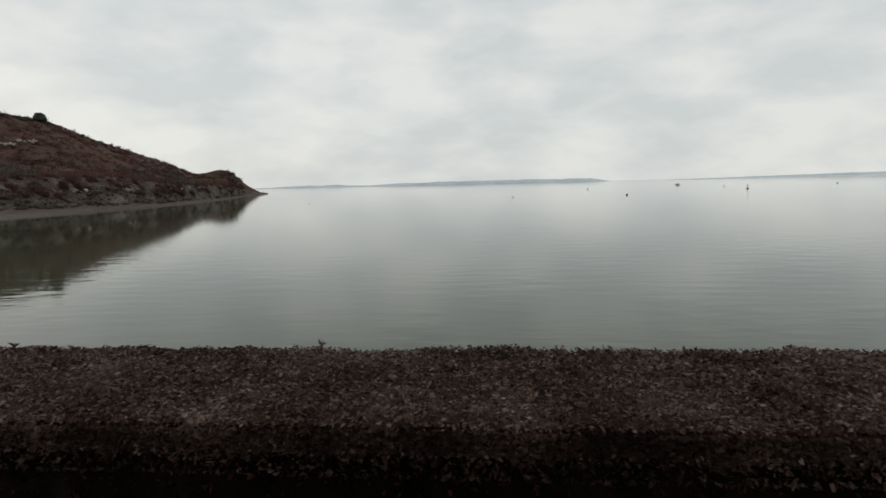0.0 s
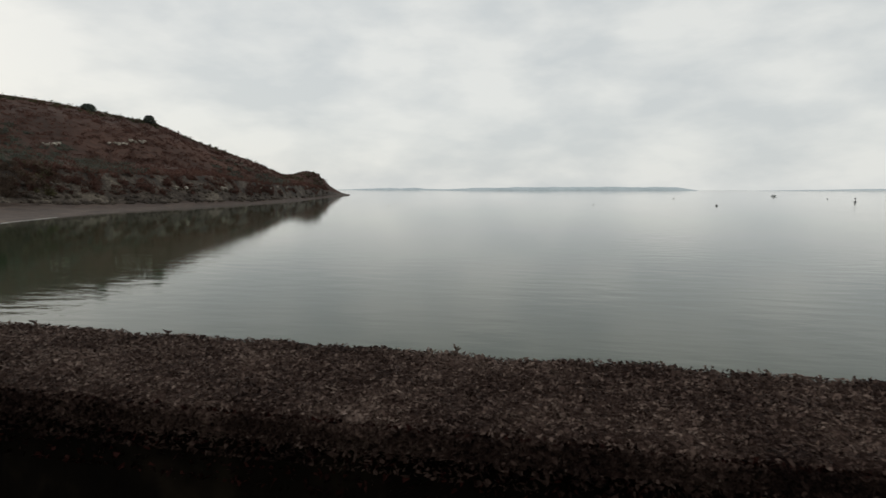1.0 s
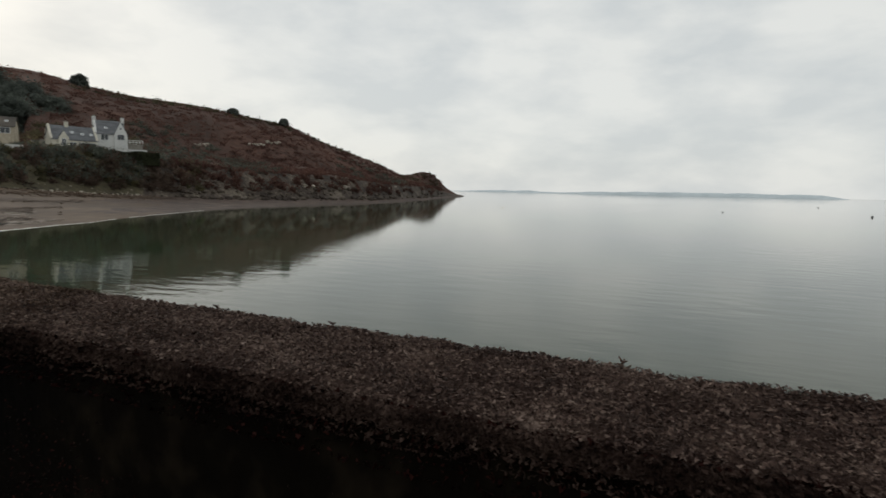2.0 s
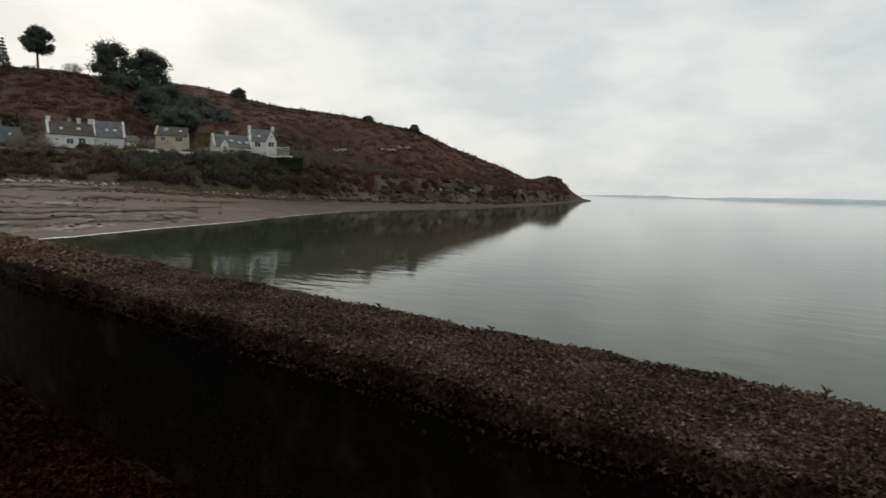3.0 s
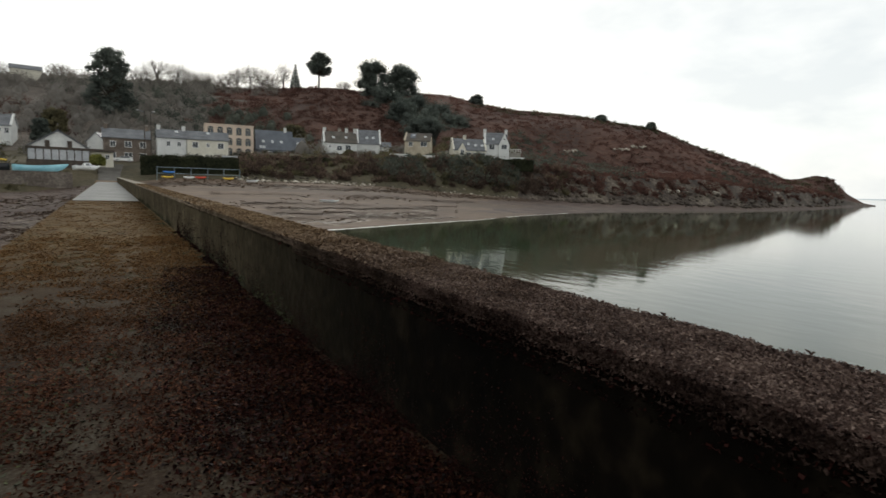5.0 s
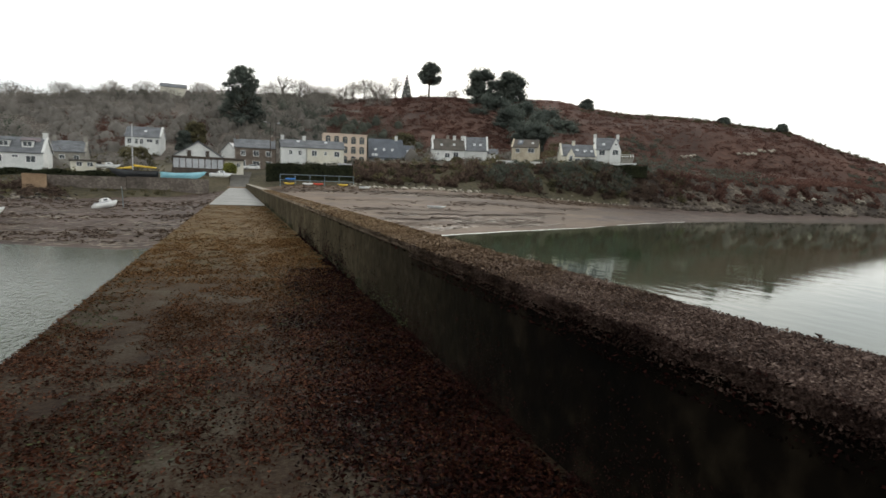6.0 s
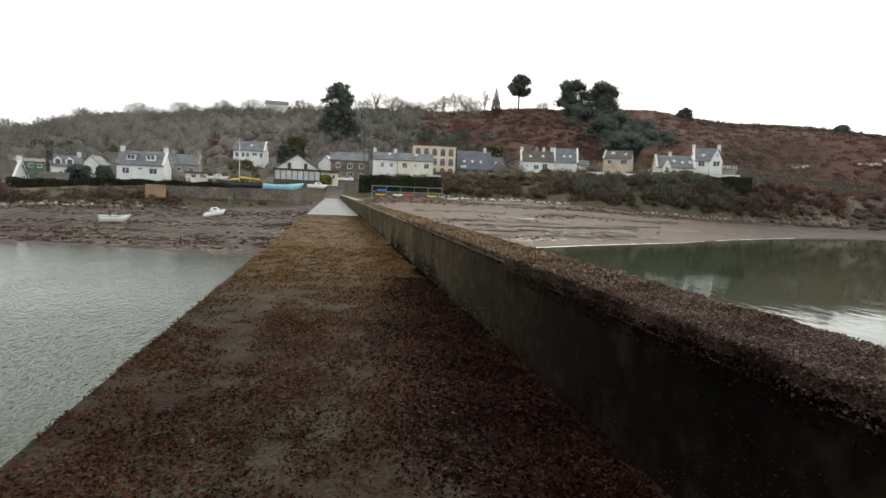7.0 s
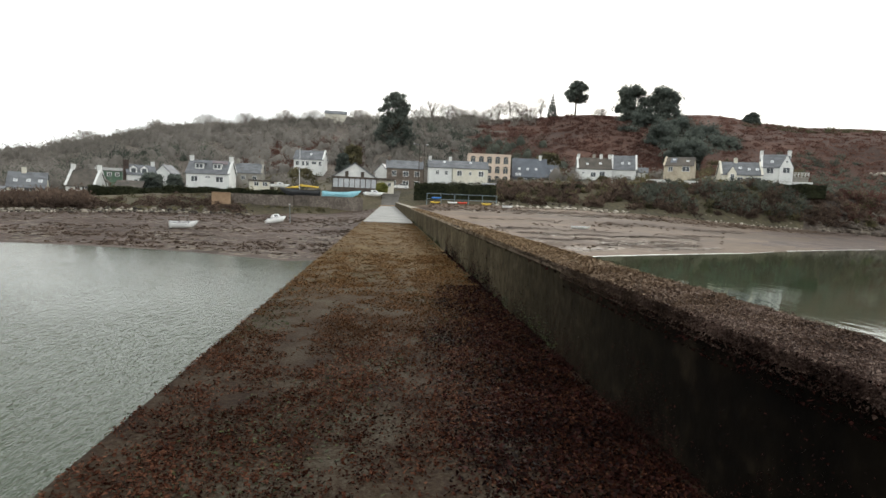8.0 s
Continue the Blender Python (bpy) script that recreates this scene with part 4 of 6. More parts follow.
def tree(az, d, el_top, width, height, shape, label, name="tree", foliage=None, per=150, size=0.6):
    """A tree with trunk, limbs and a crown of many small leaves. shape: broad, umbrella, spire or bare."""
    x, y = bearing(az, d)
    ztop = EYE + d * math.tan(radians(el_top))
    zb = ztop - height
    root = empty(name, pose(x, y, zb), label, "tree")
    rnd = random.Random(int(az * 100))
    w = width / 2
    bm = bmesh.new()
    tube(bm, (0, 0, -3), (0.2, 0, height * 0.55), 0.035 * height, 0.018 * height)
    blobs = []
    if shape == "spire":
        tube(bm, (0.2, 0, height * 0.5), (0, 0, height * 0.97), 0.018 * height, 0.05)
        for k in range(9):
            t = k / 8
            z = height * (0.14 + 0.82 * t)
            rr = w * (1 - t) + 0.25
            for j in range(5):
                a = j * 1.26 + k * 0.5
                blobs.append((rr * 0.66 * math.cos(a), rr * 0.66 * math.sin(a), z - 0.2 * rr, 0.15 + rr * 0.3))
    else:
        n = {"broad": 84, "umbrella": 64, "cone": 120, "bare": 0}[shape]
        for k in range(n):
            a, u = k * 2.4 + rnd.uniform(-0.4, 0.4), rnd.random()
            if shape == "umbrella":
                e = rnd.uniform(-0.8, 1.0)
                z = height * (0.62 + 0.29 * e)
                rr = w * math.sqrt(u) * (0.82 + 0.2 * math.sin(2 * a + 1) + 0.12 * math.sin(5 * a)) * math.sqrt(max(0.08, 1 - e * e)) * (1.0 - 0.18 * e)
                s = width * rnd.uniform(0.06, 0.14)
            elif shape == "cone":
                t = (k + 0.5) / n * 0.9 + 0.02
                z = height * t
                rr = w * math.sqrt(u) * (0.92 - 0.74 * t ** 2.4)
                s = width * rnd.uniform(0.07, 0.15) * (1.1 - 0.5 * t)
            elif shape == "broad":
                t = rnd.uniform(0.08, 0.88)
                z = height * t
                rr = w * math.sqrt(u) * (0.92 - 0.55 * t ** 2.5)
                s = width * rnd.uniform(0.08, 0.22)
            else:
                t = rnd.uniform(0.4, 0.92)
                z = height * t
                rr = w * math.sqrt(u) * (1.1 - 0.6 * abs(t - 0.6) / 0.4)
                s = width * rnd.uniform(0.14, 0.24)
            p = (rr * math.cos(a), rr * math.sin(a), z, s)
            blobs.append(p)
            if k % 2 == 0:
                tube(bm, (0.1, 0, height * rnd.uniform(0.25, 0.5)), p[:3], 0.009 * height, 0.003 * height, 5)
    if shape == "bare":
        for k in range(16):
            a, e = rnd.uniform(0, 6.283), rnd.uniform(0.5, 1.3)
            z0 = height * rnd.uniform(0.12, 0.45)
            l = w * rnd.uniform(0.7, 1.05)
            q = Vector((l * math.cos(a) * math.cos(e), l * math.sin(a) * math.cos(e), min(z0 + l * math.sin(e) * 1.2, height * 0.93)))
            tube(bm, (0.1, 0, z0), q, 0.012 * height, 0.004 * height, 5)
            for _ in range(3):
                o = Vector((0.1, 0, z0)).lerp(q, rnd.uniform(0.4, 0.9))
                tube(bm, o, o + Vector((rnd.uniform(-1, 1), rnd.uniform(-1, 1), rnd.uniform(0.2, 1.2))) * l * 0.4, 0.006 * height, 0.002 * height, 4)
    part("trunk", bm, M_TWIG if shape == "bare" else M_BARK, root)
    if shape == "bare":
        n = per * 6
        d3 = RNG.normal(size=(n, 3))
        d3 /= np.linalg.norm(d3, axis=1)[:, None]
        rad = RNG.uniform(0.35, 1, n) ** 0.6 * (1 + 0.16 * np.sin(5 * np.arctan2(d3[:, 1], d3[:, 0]) + az) + 0.12 * np.sin(7 * d3[:, 2] + az))
        p = d3 * rad[:, None] * np.array([w, w, height * 0.4]) + np.array([0, 0, height * 0.56])
        t1 = (d3 + np.array([0, 0, 0.5]) + RNG.normal(size=(n, 3)) * 0.4) * size * 0.5
        t2 = np.cross(t1, RNG.normal(size=(n, 3)))
        t2 *= 0.035 / (np.linalg.norm(t2, axis=1)[:, None] + 1e-9)
        v = np.stack([p - t1 - t2, p - t1 + t2, p + t1 + t2 * 0.4, p + t1 - t2 * 0.4], 1).reshape(-1, 3)
        f = np.arange(4 * n).reshape(n, 4)
    else:
        v, f = crown(blobs, per, size)
    ob = new("crown", raw_mesh("crown", v, f, foliage or (M_PALETWIG if shape == "bare" else M_PINE), True))
    ob.parent = root
    return root


tree(89.6, 262, 11.0, 23.0, 37, "cone", "tall dark spreading cypress on the hillside", per=120, size=0.55)
tree(71.9, 318, 12.15, 17, 19, "umbrella", "lone dark umbrella-shaped pine on the skyline", per=150, size=0.5)
tree(66.6, 315, 11.75, 20.0, 27, "broad", "dark broad pine on the skyline", per=150, size=0.55)
tree(64.0, 316, 11.6, 19.0, 25, "broad", "dark leaning pine on the skyline", per=150, size=0.55)
tree(74.1, 318, 10.85, 6.0, 13, "spire", "slim spruce with open tiers on the skyline", per=26, size=0.55)
tree(62.4, 288, 8.9, 22, 26, "broad", "dark evergreen oak on the slope", per=110, size=0.5)
tree(60.2, 276, 8.2, 24, 26, "broad", "dark evergreen oak on the slope", per=110, size=0.5)
tree(58.7, 262, 7.2, 17, 18, "broad", "dark evergreen oak on the slope", per=110, size=0.5)
tree(61.3, 250, 6.7, 22, 17, "broad", "dark evergreen oak on the slope", per=110, size=0.5)
tree(65.3, 300, 9.4, 19, 19, "broad", "dark evergreen oak below the pines", per=100, size=0.5)
tree(63.6, 272, 8.2, 18, 17, "broad", "dark evergreen oak below the pines", per=100, size=0.5)
tree(66.9, 290, 8.0, 13, 13, "broad", "dark evergreen oak below the pines", per=90, size=0.5)
tree(56.5, 318, 8.85, 9, 8, "broad", "round dark bush on the ridge", name="bush", per=160, size=0.4)
tree(44.4, 328, 7.05, 6, 4.5, "broad", "small dark bush on the ridge", name="bush", per=100)
tree(39.8, 332, 6.4, 5, 4, "broad", "small dark bush on the ridge", name="bush", per=100)
for k, (az, el, wd) in enumerate(((87.2, 9.4, 12), (86.0, 10.1, 16), (84.4, 9.9, 12), (83.3, 9.5, 10), (82.0, 9.6, 14), (80.4, 9.7, 13), (79.3, 10.0, 12), (78.2, 10.3, 16),
                                  (77.1, 10.2, 13), (76.2, 9.9, 10))):
    tree(az, 317 - 2 * (k % 2), el, wd, 12 + 2 * math.sin(k * 1.7), "bare", "pale bare winter tree on the skyline", per=150, size=1.7)
tree(75.2, 318, 10.9, 9, 14, "bare", "tall pale bare tree on the skyline", per=110, size=1.6)
tree(69.5, 318, 9.6, 9, 6, "bare", "low bare tree on the ridge", per=110, size=1.3)
for k, az in enumerate((93.0, 97.6, 100.2, 103.8, 107.2, 111.3, 116.6)):
    tree(az, 306, float(np.interp(az, SH[:, 0], SH[:, 7])) + 1.15, 12 + 2.5 * math.sin(k * 2.1), 9, "bare", "bare winter tree along the crest of the hill", per=150, size=1.4)


def hedge(az0, az1, d, el0, el1, thick, label, material):
    """A clipped hedge: a solid core under a skin of small leaves."""
    (xa, ya), (xb, yb) = bearing(az0, d), bearing(az1, d)
    a, b = Vector((xa, ya, 0)), Vector((xb, yb, 0))
    L = (b - a).length
    z0, z1 = EYE + d * math.tan(radians(el0)), EYE + d * math.tan(radians(el1))
    mid = (a + b) / 2
    root = empty("hedge", pose(mid.x, mid.y, z0, 0, 0, math.degrees(math.atan2(b.y - a.y, b.x - a.x))), label, "hedge")
    bm = bmesh.new()
    bevel_box(bm, -L / 2, L / 2, -thick / 2, thick / 2, -2, (z1 - z0) * 0.9, 0.3)
    part("hedge_core", bm, material, root)
    n = int(L * 380)
    p = np.stack([RNG.uniform(-L / 2, L / 2, n), RNG.uniform(-0.6, 0.6, n) * thick, RNG.uniform(0, 1, n) ** 0.7 * (z1 - z0 + 1.5) - 1.5], 1)
    p[:, 2] += 0.18 * np.sin(p[:, 0] * 0.9) * np.clip(p[:, 2], 0, None) / (z1 - z0)
    v, f = quads(p, np.full(n, 0.34), 0.8)
    ob = new("leaves", raw_mesh("leaves", v, f, material))
    ob.parent = root
    return root


hedge(87.5, 79.3, 150, 0.35, 1.85, 2.2, "dark green clipped hedge below the terraced houses", M_HEDGE)
hedge(79.2, 70.5, 166, 1.4, 2.25, 2.0, "dark green clipped hedge at the top of the bank", M_HEDGE)
hedge(110.8, 99.2, 146, -0.45, 0.42, 1.6, "dark green hedge along the quay road", M_HEDGE)
hedge(116.5, 107.0, 152, -0.75, 0.15, 1.8, "dark green hedge before the gardens", M_HEDGE)
tree(90.75, 150, 1.6, 3.0, 2.2, "broad", "yellow-green garden bush beside the slip", name="bush", foliage=M_GORSE, per=60, size=0.3)
tree(111.7, 166, 1.5, 6, 6, "broad", "round dark garden shrub beside the white houses", name="bush", per=120, size=0.4)
tree(109.8, 168, 1.5, 4, 5, "broad", "dark evergreen garden shrub by the big white house", name="bush", per=120, size=0.4)
tree(68.9, 181, 3.1, 5, 5, "broad", "olive garden tree before the white house", name="bush", foliage=M_OLIVE, per=120, size=0.4)
tree(71.5, 184, 3.6, 4, 5, "bare", "ivy-grown bare tree before the white house", per=60, size=0.9)
tree(74.3, 225, 5.3, 9, 8, "broad", "olive garden tree behind the slate house", foliage=M_OLIVE, per=140, size=0.5)
tree(93.6, 200, 5.2, 6, 7, "broad", "olive garden tree behind the boathouse", foliage=M_OLIVE, per=120, size=0.5)
tree(94.6, 190, 4.4, 4, 6, "broad", "dark garden conifer behind the boathouse", per=120, size=0.45)
tree(98.6, 182, 2.6, 9, 6, "broad", "wide dark garden shrub below the white house", foliage=M_OLIVE, per=140, size=0.45)
tree(56.0, 188, 3.2, 4, 4, "broad", "dark garden shrub between the cream and white houses", name="bush", per=110, size=0.4)
tree(60.2, 186, 3.1, 5, 4, "broad", "dark garden shrub beside the beige house", name="bush", per=110, size=0.4)
hedge(54.8, 50.6, 186, 2.2, 2.75, 2.0, "dark green hedge below the white house", M_HEDGE)


def bank():
    """Scrub on the steep bank between beach and gardens."""
    def place(n, az0, az1, lo, hi):
        out = []
        for _ in range(n):
            az, t = RNG.uniform(az0, az1), RNG.uniform(lo, hi)
            p = profile(az)
            x, y = bearing(az, p[3][0] + t * (p[4][0] - p[3][0]))
            out.append((x, y, ground(x, y) - 0.3))
        return np.array(out)
    c = place(330, 47, 79, 0.15, 1.0)
    r = RNG.uniform(1.0, 2.4, len(c))
    stuff("bramble_bank", [thicket(c, r, r * RNG.uniform(0.8, 1.4, len(c)), 120, 0.8, 0.35)], M_BRAMBLE, "brown bramble scrub on the bank above the beach", "shrubs")
    c = place(110, 47, 79, 0.2, 1.05)
    r = RNG.uniform(0.9, 2.0, len(c))
    stuff("green_scrub", [thicket(c, r, r * RNG.uniform(0.8, 1.3, len(c)), 150, 0.8, 0.33)], M_OLIVE, "olive green scrub on the bank above the beach", "shrubs")
    c = place(110, 52, 66, 0.3, 1.0)
    r = RNG.uniform(1.0, 2.6, len(c))
    stuff("ivy_thicket", [thicket(c, r, r * RNG.uniform(0.9, 1.4, len(c)), 150, 0.8, 0.33)], M_EVERG, "dark ivy thicket on the bank below the houses", "shrubs")
    c = place(150, 116.6, 123.6, 0.2, 1.0)
    r = RNG.uniform(1.2, 2.4, len(c))
    stuff("red_bramble", [thicket(c, r, r * RNG.uniform(0.9, 1.4, len(c)), 150, 0.8, 0.33)], M_BRAMBLE, "red-brown bramble thicket above the mudflat", "shrubs")
    c = place(110, 104, 126, 0.1, 0.7)
    r = RNG.uniform(0.8, 2.0, len(c))
    stuff("quay_scrub", [leaf_cloud(c, r, r * RNG.uniform(0.6, 1.1, len(c)), 150, 0.36, 0.55)], M_BRAMBLE, "brown scrub between the gardens and the mudflat", "shrubs")
    c = place(220, 93, 126, 0.1, 1.0)
    r = RNG.uniform(0.5, 1.3, len(c))
    stuff("bank_grass", [leaf_cloud(c, r, r * 0.6, 90, 0.35, 0.4)], M_OLIVE, "rough grass tufts on the bank of the mudflat", "grass")
    c = place(220, 24.5, 50, 0.3, 1.2)
    r = RNG.uniform(1.0, 2.4, len(c))
    stuff("cliff_scrub", [thicket(c, r, r * RNG.uniform(0.7, 1.3, len(c)), 100, 0.75, 0.33)], M_BRACKEN, "brown scrub hanging over the low cliffs", "shrubs")


bank()


def boulder(c, s, rnd):
    """Corners and faces of one angular stone."""
    bm = bmesh.new()
    bmesh.ops.create_icosphere(bm, subdivisions=1, radius=1)
    o = rnd.uniform(0, 100)
    q = Euler((rnd.uniform(0, 6), rnd.uniform(0, 6), rnd.uniform(0, 6))).to_matrix()
    v = np.array([tuple(q @ (p.co * (0.75 + 0.5 * noise.noise(p.co * 1.3 + Vector((o, 0, 0)))))) for p in bm.verts])
    f = np.array([[p.index for p in fc.verts] for fc in bm.faces])
    bm.free()
    return v * np.array([s, s, s * 0.7]) + np.array(c), f


def rocks(n, az0, az1, off0, off1, s0, s1, name, label, material=None):
    rnd, out = random.Random(n), []
    for _ in range(n):
        az = rnd.uniform(az0, az1)
        x, y = bearing(az, profile(az)[3][0] + rnd.uniform(off0, off1))
        s = s0 + (s1 - s0) * rnd.random() ** 2
        out.append(boulder((x, y, ground(x, y) + s * 0.15), s, rnd))
    return stuff(name, out, material or M_ROCK, label, "rocks")


rocks(420, 103, 127, -4, 3, 0.2, 0.8, "shore_stones", "grey and brown boulders along the mudflat's edge")
rocks(150, 50, 80, -3, 3, 0.2, 0.6, "beach_stones", "brown stones at the head of the beach")
rocks(330, 24, 50, -6, 7, 0.5, 1.9, "cliff_rocks", "dark rocks at the foot of the headland", M_CLIFF)
M_PALEROCK = mat("pale_outcrop", (0.16, 0.14, 0.11), (0.42, 0.38, 0.32), 0.9, 0.3, 2, 0.5, bump_dist=0.2, island=0.3)
rocks(120, 66.5, 79.5, -2.5, 1.5, 0.25, 0.85, "pale_stones", "pale boulders in a line at the head of the beach", M_PALEROCK)
rocks(60, 52, 60, -3.5, 1.0, 0.2, 0.6, "pale_cobbles", "pale cobbles below the bank at the end of the beach", M_PALEROCK)
rocks(80, 118.8, 123.6, -3, 2.5, 0.2, 0.6, "pale_shore_boulders", "pale boulders beside the beach hut", M_PALEROCK)
rocks(90, 110.5, 117, -2.5, 2, 0.2, 0.55, "pale_shore_stones", "pale stones at the edge of the mudflat", M_PALEROCK)
rnd_o, out_o = random.Random(5), []
for az0, az1, el, n in ((46.6, 47.9, 3.55, 10), (41.6, 43.0, 3.75, 12), (39.9, 41.4, 4.0, 10), (33, 38, -0.15, 9), (28, 32, -0.05, 6)):
    for _ in range(n):
        az = rnd_o.uniform(az0, az1)
        p = profile(az)
        rr = np.linspace(p[3][0], p[7][0], 120)
        hit = next((r for r in rr if math.degrees(math.atan2(ground(*bearing(az, r)) - EYE, r)) > el + rnd_o.uniform(-0.1, 0.1)), rr[-1])
        x, y = bearing(az, hit)
        out_o.append(boulder((x, y, ground(x, y) + 0.5), rnd_o.uniform(0.6, 1.4), rnd_o))
stuff("pale_outcrops", out_o, M_PALEROCK, "pale bare rock showing on the headland slope", "rocks")


def garden_shrubs():
    """Low shrubs round the houses' feet."""
    for name, mt, k, label in (("garden_shrubs", M_OLIVE, 1, "olive garden shrubs at the feet of the houses"), ("garden_evergreens", M_EVERG, 2, "dark garden evergreens at the feet of the houses"),
                               ("garden_twigs", M_TWIG, 3, "bare garden shrubs at the feet of the houses")):
        rnd, c, r = random.Random(k), [], []
        for (hx, hy), s in HOUSE_SPOTS[:-1]:
            d, az = math.hypot(hx, hy), math.degrees(math.atan2(-hx, hy))
            if 86 < az < 96:
                continue
            for _ in range(5):
                x, y = bearing(az + math.degrees(rnd.uniform(-0.75, 0.75) * s / d), d - rnd.uniform(4.6, 9))
                c.append((x, y, ground(x, y) - 0.2))
                r.append(rnd.uniform(0.6, 1.5))
        r = np.array(r)
        stuff(name, [leaf_cloud(np.array(c), r, r * 1.1, 150, 0.3, 0.6)], mt, label, "shrubs")


garden_shrubs()


# ---------- buildings and walls by the slip ----------
M_PANEL = mat("verandah_glazing", (0.3, 0.31, 0.33), (0.5, 0.51, 0.53), 0.3, 0.6, 3, 0.0)
M_OCHRE = mat("ochre_masonry", (0.2, 0.13, 0.08), (0.36, 0.25, 0.16), 0.9, 0.6, 5, 0.3)
M_QUAY = mat("weathered_quay_stone", (0.06, 0.05, 0.042), (0.22, 0.19, 0.16), 0.9, 0.3, 2.5, 0.5, third=(0.12, 0.1, 0.085), bump_dist=0.08)


def boathouse():
    az, d = 93.5, 160
    x, y = bearing(az, d)
    root = empty("boathouse", pose(x, y, EYE + d * math.tan(radians(0.95)), 0, 0, az + 2) @ Matrix.Diagonal((0.88, 0.88, 0.92, 1)), "white boathouse with a dark verandah and glazed front", "building")
    bm = bmesh.new()
    v = [bm.verts.new(c) for yy in (-4.0, 5.0) for c in ((-6.4, yy, 3.3), (6.4, yy, 3.3), (0, yy, 7.3))]
    bm.faces.new(v[:3])
    bm.faces.new(v[5:2:-1])
    for i in range(3):
        j = (i + 1) % 3
        bm.faces.new((v[i], v[i + 3], v[j + 3], v[j]))
    bmesh.ops.recalc_face_normals(bm, faces=bm.faces[:])
    part("gable", bm, M_WHITE, root)
    bm = bmesh.new()
    for s in (-1, 1):
        m = Matrix.Translation((s * 3.3, 0.4, 5.45)) @ Matrix.Rotation(s * math.atan2(4.0, 6.4), 4, "Y")
        box(bm, -4.1, 4.1, -4.9, 4.9, -0.06, 0.14, m)
    part("roof", bm, M_SLATE, root)
    bm = bmesh.new()
    box(bm, -6.2, 6.2, -4.0, 5.0, -3, 3.3)
    part("wall", bm, M_WHITE, root)
    bm = bmesh.new()
    bevel_box(bm, -6.9, 12.2, -6.6, -3.9, 2.75, 3.35, 0.05)
    part("verandah_roof", bm, M_DARKWOOD, root, "dark flat verandah roof")
    bm = bmesh.new()
    bevel_box(bm, -6.9, 6.9, -6.6, -3.9, -3, 0.25, 0.05)
    part("plinth", bm, M_DARKWOOD, root)
    for k in range(9):
        bm = bmesh.new()
        px = -6.6 + k * 1.64
        box(bm, px - 0.12, px + 0.12, -6.5, -6.3, 0.25, 2.75)
        part("post", bm, M_DARKWOOD, root)
    for k in range(8):
        bm = bmesh.new()
        px = -6.6 + k * 1.64
        box(bm, px + 0.12, px + 1.52, -6.44, -6.38, 0.25, 2.75)
        part("glazed_panel", bm, M_PANEL, root)
    for px in (-2.4, 2.4):
        bm = bmesh.new()
        bevel_box(bm, px - 0.5, px + 0.5, -4.45, -4.02, 3.4, 5.0, 0.03)
        part("vent_stack", bm, M_DARKWOOD, root)
    bm = bmesh.new()
    box(bm, 6.9, 12.0, -5.8, 2, -3, 2.75)
    part("side_wing", bm, M_CREAM, root)
    door(root, 8.6, -5.8, 1.2, 2.1)
    window(root, 10.6, 0.9, 1.0, 1.2, -5.8)
    bm = bmesh.new()
    bevel_box(bm, 6.7, 12.2, -6.1, 2.2, 2.78, 3.3, 0.05)
    part("wing_roof", bm, M_SLATE_D, root)


boathouse()


def low_building(az, d, w, h, el, label, wall, roof, name="outbuilding"):
    x, y = bearing(az, d)
    root = empty(name, pose(x, y, EYE + d * math.tan(radians(el)), 0, 0, az), label, "building")
    bm = bmesh.new()
    box(bm, -w / 2, w / 2, -2.5, 2.5, -3, h)
    part("wall", bm, wall, root)
    bm = bmesh.new()
    bevel_box(bm, -w / 2 - 0.3, w / 2 + 0.3, -2.9, 2.9, h, h + 0.4, 0.06)
    part("roof", bm, roof, root)
    window(root, -w * 0.25, 0.9, 1.2, 1.1, -2.5)
    window(root, w * 0.05, 0.9, 1.2, 1.1, -2.5)
    door(root, w * 0.3, -2.5)
    return root


low_building(102.1, 158, 7.0, 2.1, 0.45, "low cream outbuilding with a flat roof", M_CREAM, M_SLATE_D)
low_building(73.0, 196, 5.0, 2.0, 2.3, "low white shed beside the slate house", M_WHITE, M_SLATE)
low_building(80.0, 164, 3.6, 1.9, 1.25, "small pale blue garden shelter", M_PANEL, M_PANEL, "garden_shelter")
house(90.5, 184, 5.5, 5, 4.0, 2.6, 1.4, 70, label="white gabled house behind the stone house")
house(70.6, 206, 6, 6, 5, 2.6, 2.7, 6, roof=M_SLATE_D, wall=M_GREYST, label="mossy-roofed house behind the white house", chimneys=(2.5,))


def terrace_wall(az0, az1, d, el0, el1, material, label, name="garden_wall", thick=0.5):
    """A straight garden wall between two directions with a coping."""
    (xa, ya), (xb, yb) = bearing(az0, d), bearing(az1, d)
    L = math.hypot(xb - xa, yb - ya)
    z0, z1 = EYE + d * math.tan(radians(el0)), EYE + d * math.tan(radians(el1))
    root = empty(name, pose((xa + xb) / 2, (ya + yb) / 2, z0, 0, 0, math.degrees(math.atan2(yb - ya, xb - xa))), label, "wall")
    bm = bmesh.new()
    bevel_box(bm, -L / 2, L / 2, -thick / 2, thick / 2, -3.0, z1 - z0, 0.04)
    part("masonry", bm, material, root)
    bm = bmesh.new()
    bevel_box(bm, -L / 2, L / 2, -thick / 2 - 0.08, thick / 2 + 0.08, z1 - z0 + 0.003, z1 - z0 + 0.15, 0.03)
    part("coping", bm, material, root)
    return root


